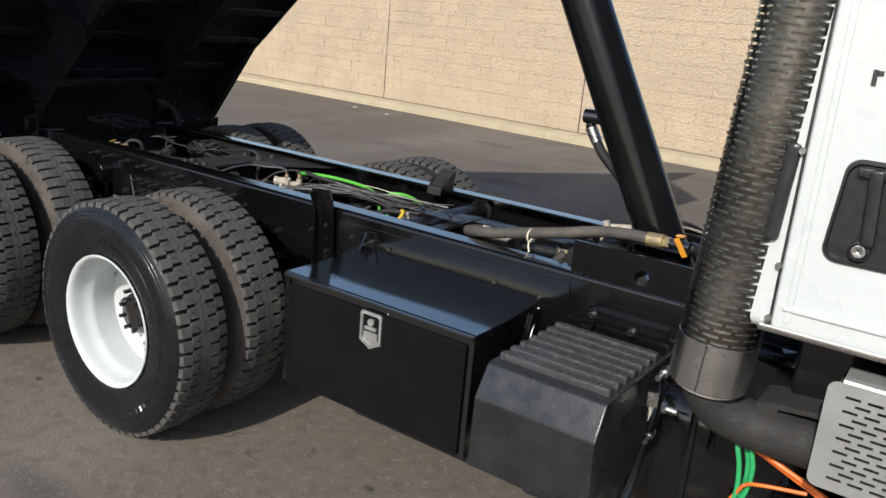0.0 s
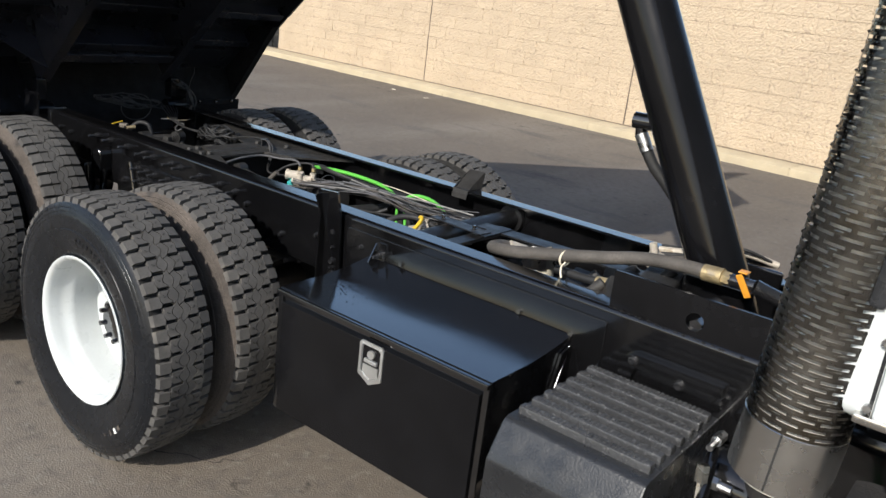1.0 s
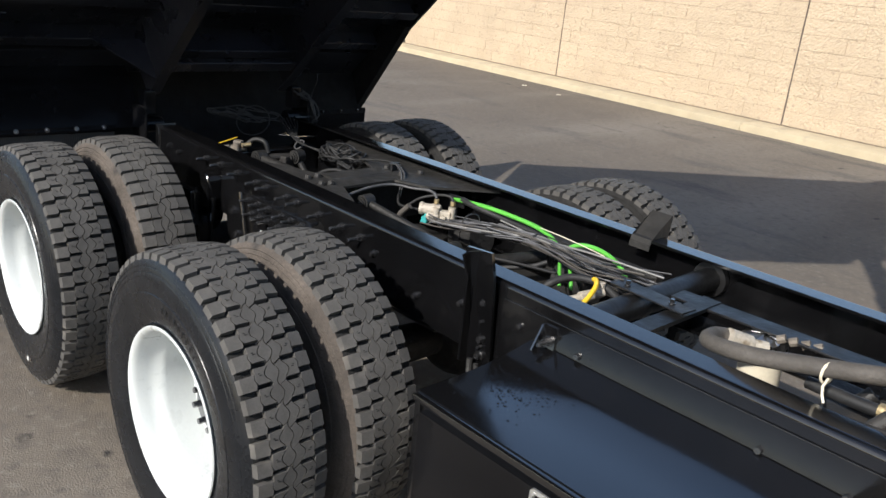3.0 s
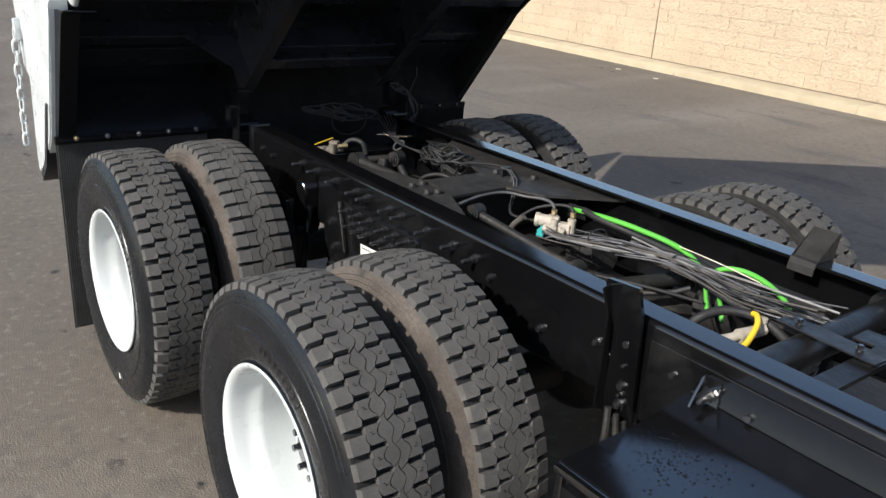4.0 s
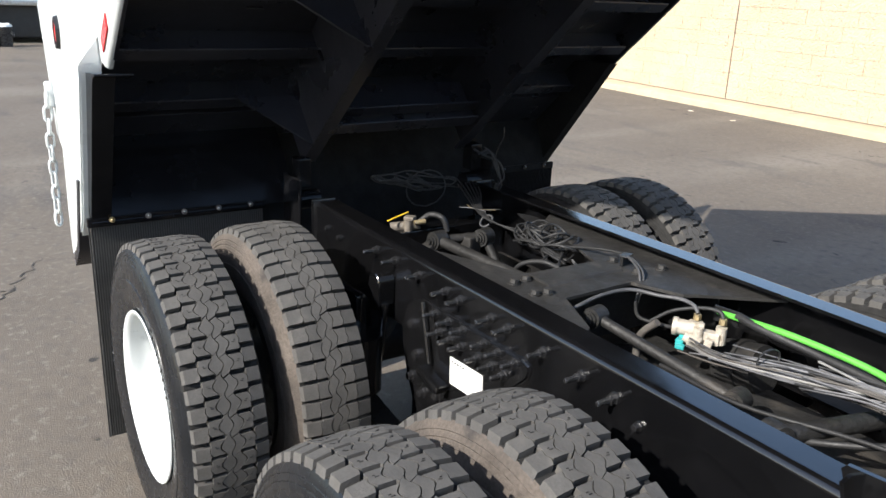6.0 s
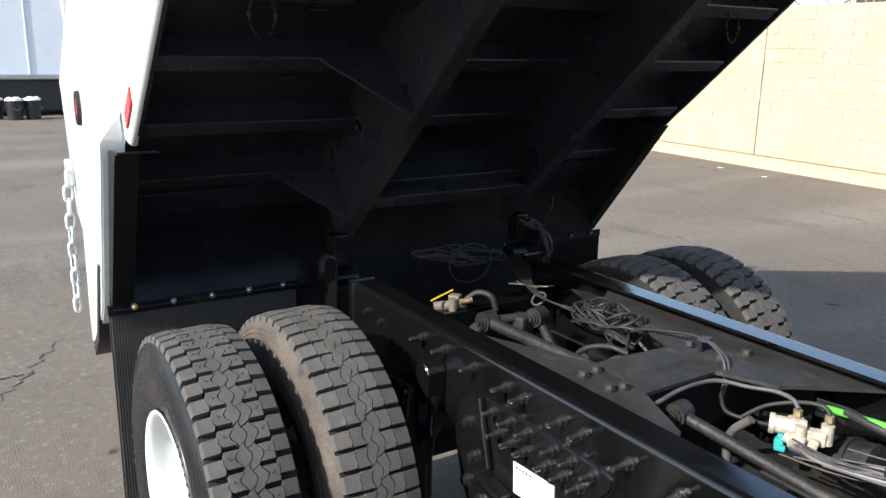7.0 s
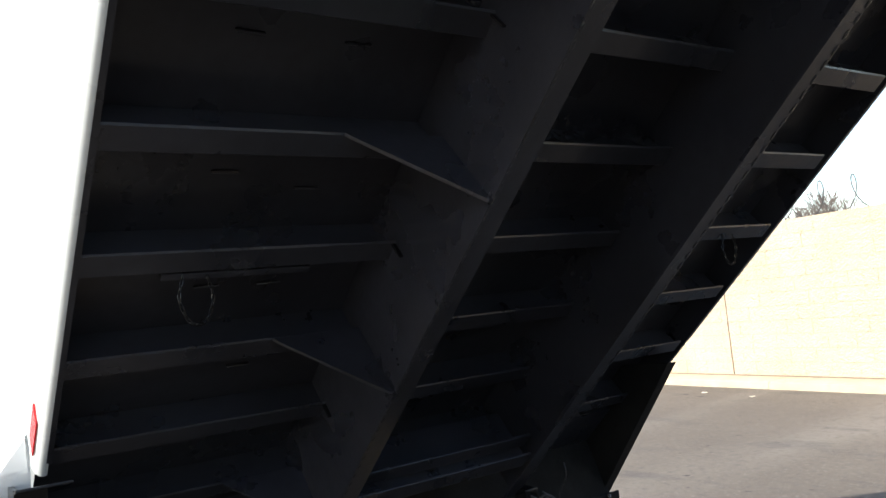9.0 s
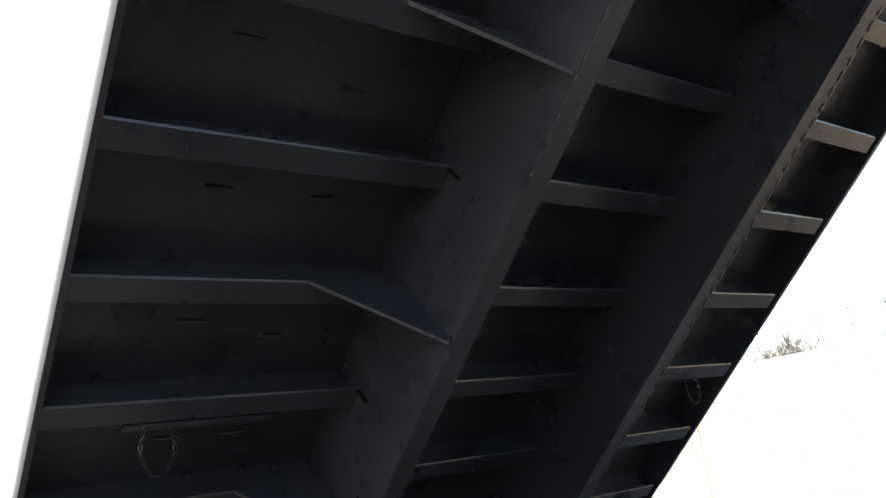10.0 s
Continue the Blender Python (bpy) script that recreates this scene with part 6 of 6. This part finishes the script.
def chain(name, points, size, material, parent, label, world_axes=True):
    """Links of round bar hung along a line; each is turned a quarter against the last."""
    line_ = smooth_line(points, 10)
    pitch = size * 1.45
    dist, nxt, k = 0.0, 0.0, 0
    made = None
    bm = B()
    ring = []
    for i in range(17):
        a = i * math.tau / 16
        ring.append(((size * 0.38) * math.cos(a), 0, (size * 0.62) * math.sin(a) + (0.25 * size if math.sin(a) > 0 else -0.25 * size)))
    tube(bm, ring, size * 0.16, 6, 1)
    for p, q in zip(line_, line_[1:]):
        l = (q - p).length
        while nxt <= dist + l and l > 0:
            at = p + (q - p) * ((nxt - dist) / l)
            m = Matrix.Translation(at) @ (q - p).to_track_quat("Z", "Y").to_matrix().to_4x4() @ Matrix.Rotation(radians(45 + 90 * (k % 2)), 4, "Z")
            if made is None:
                made = part(name, bm, material, parent, label, 60)
                if world_axes:
                    made.matrix_basis = UN @ m
                base = m
            else:
                ob = shared("link", made, made, base.inverted() @ m)
            nxt += pitch
            k += 1
        dist += l
    return made


chain("tailgate_chain", [(-2.38, -1.25, 1.34), (-2.375, -1.254, 1.12), (-2.37, -1.256, 0.87)], 0.036, WHITE, bed, "white-painted tailgate chain")
bm = B()
box(bm, (-2.40, -1.235, 1.36), (0.035, 0.03, 0.10), pose(0, 0, 0, 0, -10, 0), 0.006)
bed_world("chain_bracket", bm, WHITE)
# safety chains looped under the bed
for s, u, y in ((-1, 0.565, -0.88), (1, 0.60, 0.95)):
    def wp(du, dy, dn):
        return BED @ Vector((u + du, y + dy, dn))
    down = Vector((0, 0, -1))
    pts = [wp(0, -0.026, 0), wp(0, -0.036, 0) + down * 0.05, wp(0, -0.016, 0) + down * 0.098, wp(0, 0.016, 0) + down * 0.098, wp(0, 0.036, 0) + down * 0.05, wp(0, 0.026, 0)]
    chain("hanging_chain", pts, 0.0095, HOIST, bed, "thin black chain looped under the bed")
bm = B()
box(bm, (0.56, -0.78, 0.012), (0.02, 0.34, 0.02), None, 0.004)
part("chain_bar", bm, BEDBLACK, bed)
line_pts = [(-1.76, 0.47, 1.10), (-1.73, 0.46, 1.15), (-1.696, 0.46, 1.201), (-1.698, 0.46, 1.245)]
bm = B()
tube(bm, line_pts, 0.0022, 6)
bed_world("loose_wire", bm, DARKCABLE)

# ---- yard: trailer, buckets, wire on the wall, bare bush ----
TRX = -22.6
bm = B()
box(bm, (TRX - 1.2, -4.0, 2.55), (2.4, 14, 3.0), None, 0.03)
trailer = tagged(part("semi_trailer", bm, TRAILER), "parked pale blue-white box trailer", "trailer")
for k in range(14):
    bm = B()
    box(bm, (TRX + 0.01, -10.6 + k * 1.02, 2.55), (0.03, 0.04, 2.95), None, 0.008)
    part("side_rib", bm, TRAILER, trailer)
bm = B()
box(bm, (TRX + 0.02, -4.0, 1.0), (0.12, 14, 0.12), None, 0.02)
part("bottom_rail", bm, ZINC, trailer)
# solid black block for the shade under the trailer
bm = B()
box(bm, (TRX - 1.3, -4.0, 0.55), (2.2, 13.0, 0.85), None, 0.05)
part("underframe", bm, INK, trailer)
for y in (-8.6, -7.3):
    bm = B()
    lathe(bm, [(0.0, 0.5), (0.25, 0.5)], 30, Matrix.Translation((TRX - 0.45, y, 0.45)) @ Matrix.Rotation(radians(90), 4, "Z"))
    rod(bm, (TRX - 0.45, y, 0.45), (TRX - 0.1, y, 0.45), 0.45, seg=30)
    part("trailer_wheel", bm, RUBBER, trailer)
BX, BY = -21.65, 0.10
bm = B()
lathe(bm, [(0.0, 0.0), (0.0, 0.235), (0.62, 0.27), (0.64, 0.285), (0.66, 0.28)], 28, Matrix.Rotation(radians(90), 4, "X"))
bucket = tagged(part("bucket", bm, PLASTIC), "black plastic bin with a pale lid standing on asphalt", "bin", "bins by the trailer")
bm = B()
rod(bm, (0, 0, 0.655), (0, 0, 0.72), 0.285, 0.26, seg=24)
for k in range(9):
    a = k * 2.2
    box(bm, (0.14 * math.cos(a), 0.14 * math.sin(a), 0.735), (0.13, 0.1, 0.05), pose(0, 0, 0, 20 * math.sin(k), 15 * math.cos(k), 40 * k), 0.02)
part("lid", bm, PAPER, bucket, "crumpled pale lid")
bm = B()
tube(bm, [(0.27, -0.16, 0.45), (0.31, 0.0, 0.34), (0.27, 0.16, 0.45)], 0.008, 6)
part("bail", bm, ZINC, bucket)
bucket.matrix_basis = pose(BX, BY, 0, 0, 0, 15) @ Matrix.Diagonal((0.72, 0.72, 0.72, 1))
for dx, dy, a in ((-0.1, 0.42, 70), (-0.35, -0.40, 130), (-0.3, -0.85, 200)):
    copy_thing(bucket, pose(BX + dx, BY + dy, 0, 0, 0, a))

# coiled wire along the wall's top
bm = B()
pts = []
for i in range(38 * 16):
    a = i * math.tau / 16
    pts.append((-4.717 + i * 0.545 / 16, 0.15 + 0.24 * math.cos(a), 2.86 + 0.27 * math.sin(a)))
tube(bm, pts, 0.0095, 4, 1)
for i in range(0, len(pts), 2):
    box(bm, pts[i], (0.028, 0.004, 0.012), pose(0, 0, 0, i * 31, i * 17, 0))
wire = tagged(part("razor_wire", bm, WIRE), "coil of razor wire along the wall's top", "razor wire")
wire.matrix_basis = WALL
bm = B()
for z in (2.75, 2.95):
    rod(bm, (-5, 0.12, z), (18, 0.12, z), 0.003, seg=5)
part("strand", bm, WIRE, wire)

# bare bush behind the wall
for bx, by, wide, hgt, seed in ((1.02, 1.6, 0.52, 3.12, 1), (0.1, 2.2, 0.3, 2.95, 5)):
    rb = random.Random(seed)
    bm = B()
    tube(bm, [(0, 0, 0), (0.02, 0.01, 1.0), (0, 0.03, hgt - 0.95)], 0.05, 7)
    trunk = part("bare_bush", bm, BARK, None, "", 60)
    tagged(trunk, "leafless twiggy bush behind the block wall", "bush", "bushes behind the wall")
    trunk.matrix_basis = WALL @ Matrix.Translation((bx, by, 0))
    bm = B()
    for k in range(int(220 * wide)):
        lean_x, lean_y = rb.uniform(-1, 1), rb.uniform(-1, 1)
        tall = (0.98 - 0.45 * lean_x * lean_x) * rb.uniform(0.75, 1.05)
        stem = [(wide * lean_x * f ** 0.8 + rb.uniform(-0.02, 0.02), wide * lean_y * f ** 0.8, hgt - 1.0 + tall * f) for f in (0, 0.3, 0.6, 0.85, 1.0)]
        tube(bm, stem, 0.0042, 3, 2)
        for j in range(5):
            p = Vector(stem[rb.choice((2, 3))])
            d = Vector((lean_x * 0.5 + rb.uniform(-0.6, 0.6), lean_y * 0.5 + rb.uniform(-0.6, 0.6), rb.uniform(0.5, 1.1))).normalized()
            tube(bm, [p, p + d * rb.uniform(0.06, 0.1), p + d * rb.uniform(0.14, 0.24)], 0.004, 3, 1)
    part("crown", bm, BARK, trunk, "", 60)

# grey gate beyond the end of the wall
bm = B()
box(bm, (-6.6, 0.35, 1.2), (2.5, 0.06, 2.4), None, 0.01)
gate = tagged(part("gate", bm, GRIMY), "dark grey steel gate at the wall's end", "gate")
gate.matrix_basis = WALL
for k in range(7):
    bm = B()
    box(bm, (-7.7 + k * 0.36, 0.30, 1.2), (0.05, 0.05, 2.35), None, 0.006)
    part("gate_bar", bm, GRIMY, gate)
# scraps and oil spots on the asphalt
for x, y, a in ((-7.9, 9.3, 20), (-6.9, 9.1, 70)):
    bm = B()
    box(bm, (0, 0, 0.006), (0.09, 0.025, 0.01), None, 0.003)
    sc = tagged(part("litter", bm, CREAM), "small pale scrap of litter on the asphalt", "litter", "scraps of litter")
    sc.matrix_basis = pose(x, y, 0, 0, 0, a)

# ---- wall blocks and kerb stones, last ----
def block_mesh(name, l, h, seed, material, rough=0.003):
    rnd = random.Random(seed)
    bm = B()
    nx, nz = 7, 4
    g = [[bm.verts.new((l * i / nx, -0.004 - rough * (rnd.random() - 0.5), h * j / nz)) for j in range(nz + 1)] for i in range(nx + 1)]
    for i in range(nx):
        for j in range(nz):
            bm.faces.new((g[i][j], g[i + 1][j], g[i + 1][j + 1], g[i][j + 1]))
    rim = [g[i][0] for i in range(nx + 1)] + [g[nx][j] for j in range(1, nz + 1)] + [g[i][nz] for i in range(nx - 1, -1, -1)] + [g[0][j] for j in range(nz - 1, 0, -1)]
    back = [bm.verts.new((v.co.x, 0.012, v.co.z)) for v in rim]
    for i in range(len(rim)):
        j = (i + 1) % len(rim)
        bm.faces.new((rim[j], rim[i], back[i], back[j]))
    me = bpy.data.meshes.new(name)
    bm.to_mesh(me)
    bm.free()
    me.materials.append(material)
    return me


GAP = 0.006
fulls = [block_mesh("block", BL - GAP, BH - GAP, k, BLOCK) for k in range(6)]
halves = [block_mesh("block", BL / 2 - GAP, BH - GAP, 20 + k, BLOCK) for k in range(3)]
rest_v, rest_f = [], []
rng = random.Random(4)
PANELS = [(-5.2, 0.0), (0.0, 4.84), (4.84, 9.68), (9.68, 14.52), (14.52, 19.36), (19.36, 24.2)]
COUNT = 0
for p, (x0, x1) in enumerate(PANELS):
    for c in range(COURSES):
        x, k = x0 + 0.012, 0
        end = x1 - 0.012
        if c % 2:
            spans = [BL / 2]
        else:
            spans = []
        while True:
            l = spans.pop(0) if spans else BL
            if x + l > end + 0.01:
                l = end - x
                if l < 0.05:
                    break
            me = rng.choice(fulls if l > 0.3 else halves)
            fit_ = l / (BL if l > 0.3 else BL / 2)
            m = Matrix.Translation((x, rng.uniform(-0.005, 0.004), FOOT + c * BH)) @ Matrix.Diagonal((fit_, 1, 1, 1))
            if 300 > COUNT and p <= 2:
                ob = new("block", me)
                ob.parent, ob.matrix_basis = wall, m
                COUNT += 1
            else:
                o = len(rest_v)
                rest_v += [tuple(m @ v.co) for v in me.vertices]
                rest_f += [tuple(o + i for i in f.vertices) for f in me.polygons]
            x += l
for x0, x1 in PANELS[1:]:
    bm = B()
    box(bm, (x0, 0.004, FOOT + COURSES * BH / 2), (0.026, 0.012, COURSES * BH - 0.01), None, 0.002)
    js = part("control_joint", bm, SEALANT, wall)
me = bpy.data.meshes.new("blocks")
me.from_pydata(rest_v, [], rest_f)
me.materials.append(BLOCK)
ob = tagged(new("blocks", me), kind="stuff")
ob.parent = wall

bm = B()
KL = 3.4
prism(bm, [(-0.11, 0.135), (-0.55, 0.122), (-0.575, 0.105), (-0.59, 0.0), (-0.59, -0.05), (-0.11, -0.05)], "x", 0.006, KL - 0.006)
kerb_stone = part("kerb_stone", bm, CONCRETE, None)
bm = B()
box(bm, (9, -0.345, 0.03), (31, 0.46, 0.12))
kerb = tagged(part("kerb", bm, CONCRETE), "pale yellowish concrete kerb at the foot of the wall", "kerb", kind="structure")
kerb.matrix_basis = WALL
kerb_stone.parent = kerb
kerb_stone.matrix_basis = Matrix.Translation((1.12 - 2 * KL, 0, 0))
for i in range(-1, 8):
    shared("kerb_stone", kerb_stone, kerb, Matrix.Translation((1.12 + i * KL, 0, 0)))

# no piece lies deeper than thing > part > piece
def placed(ob):
    m = ob.matrix_basis.copy()
    return placed(ob.parent) @ m if ob.parent else m


for ob in list(bpy.data.objects):
    line_up = [ob]
    while line_up[-1].parent:
        line_up.append(line_up[-1].parent)
    if len(line_up) > 3:
        m, keep = placed(ob), line_up[-2]
        ob.parent = keep
        ob.matrix_basis = placed(keep).inverted() @ m
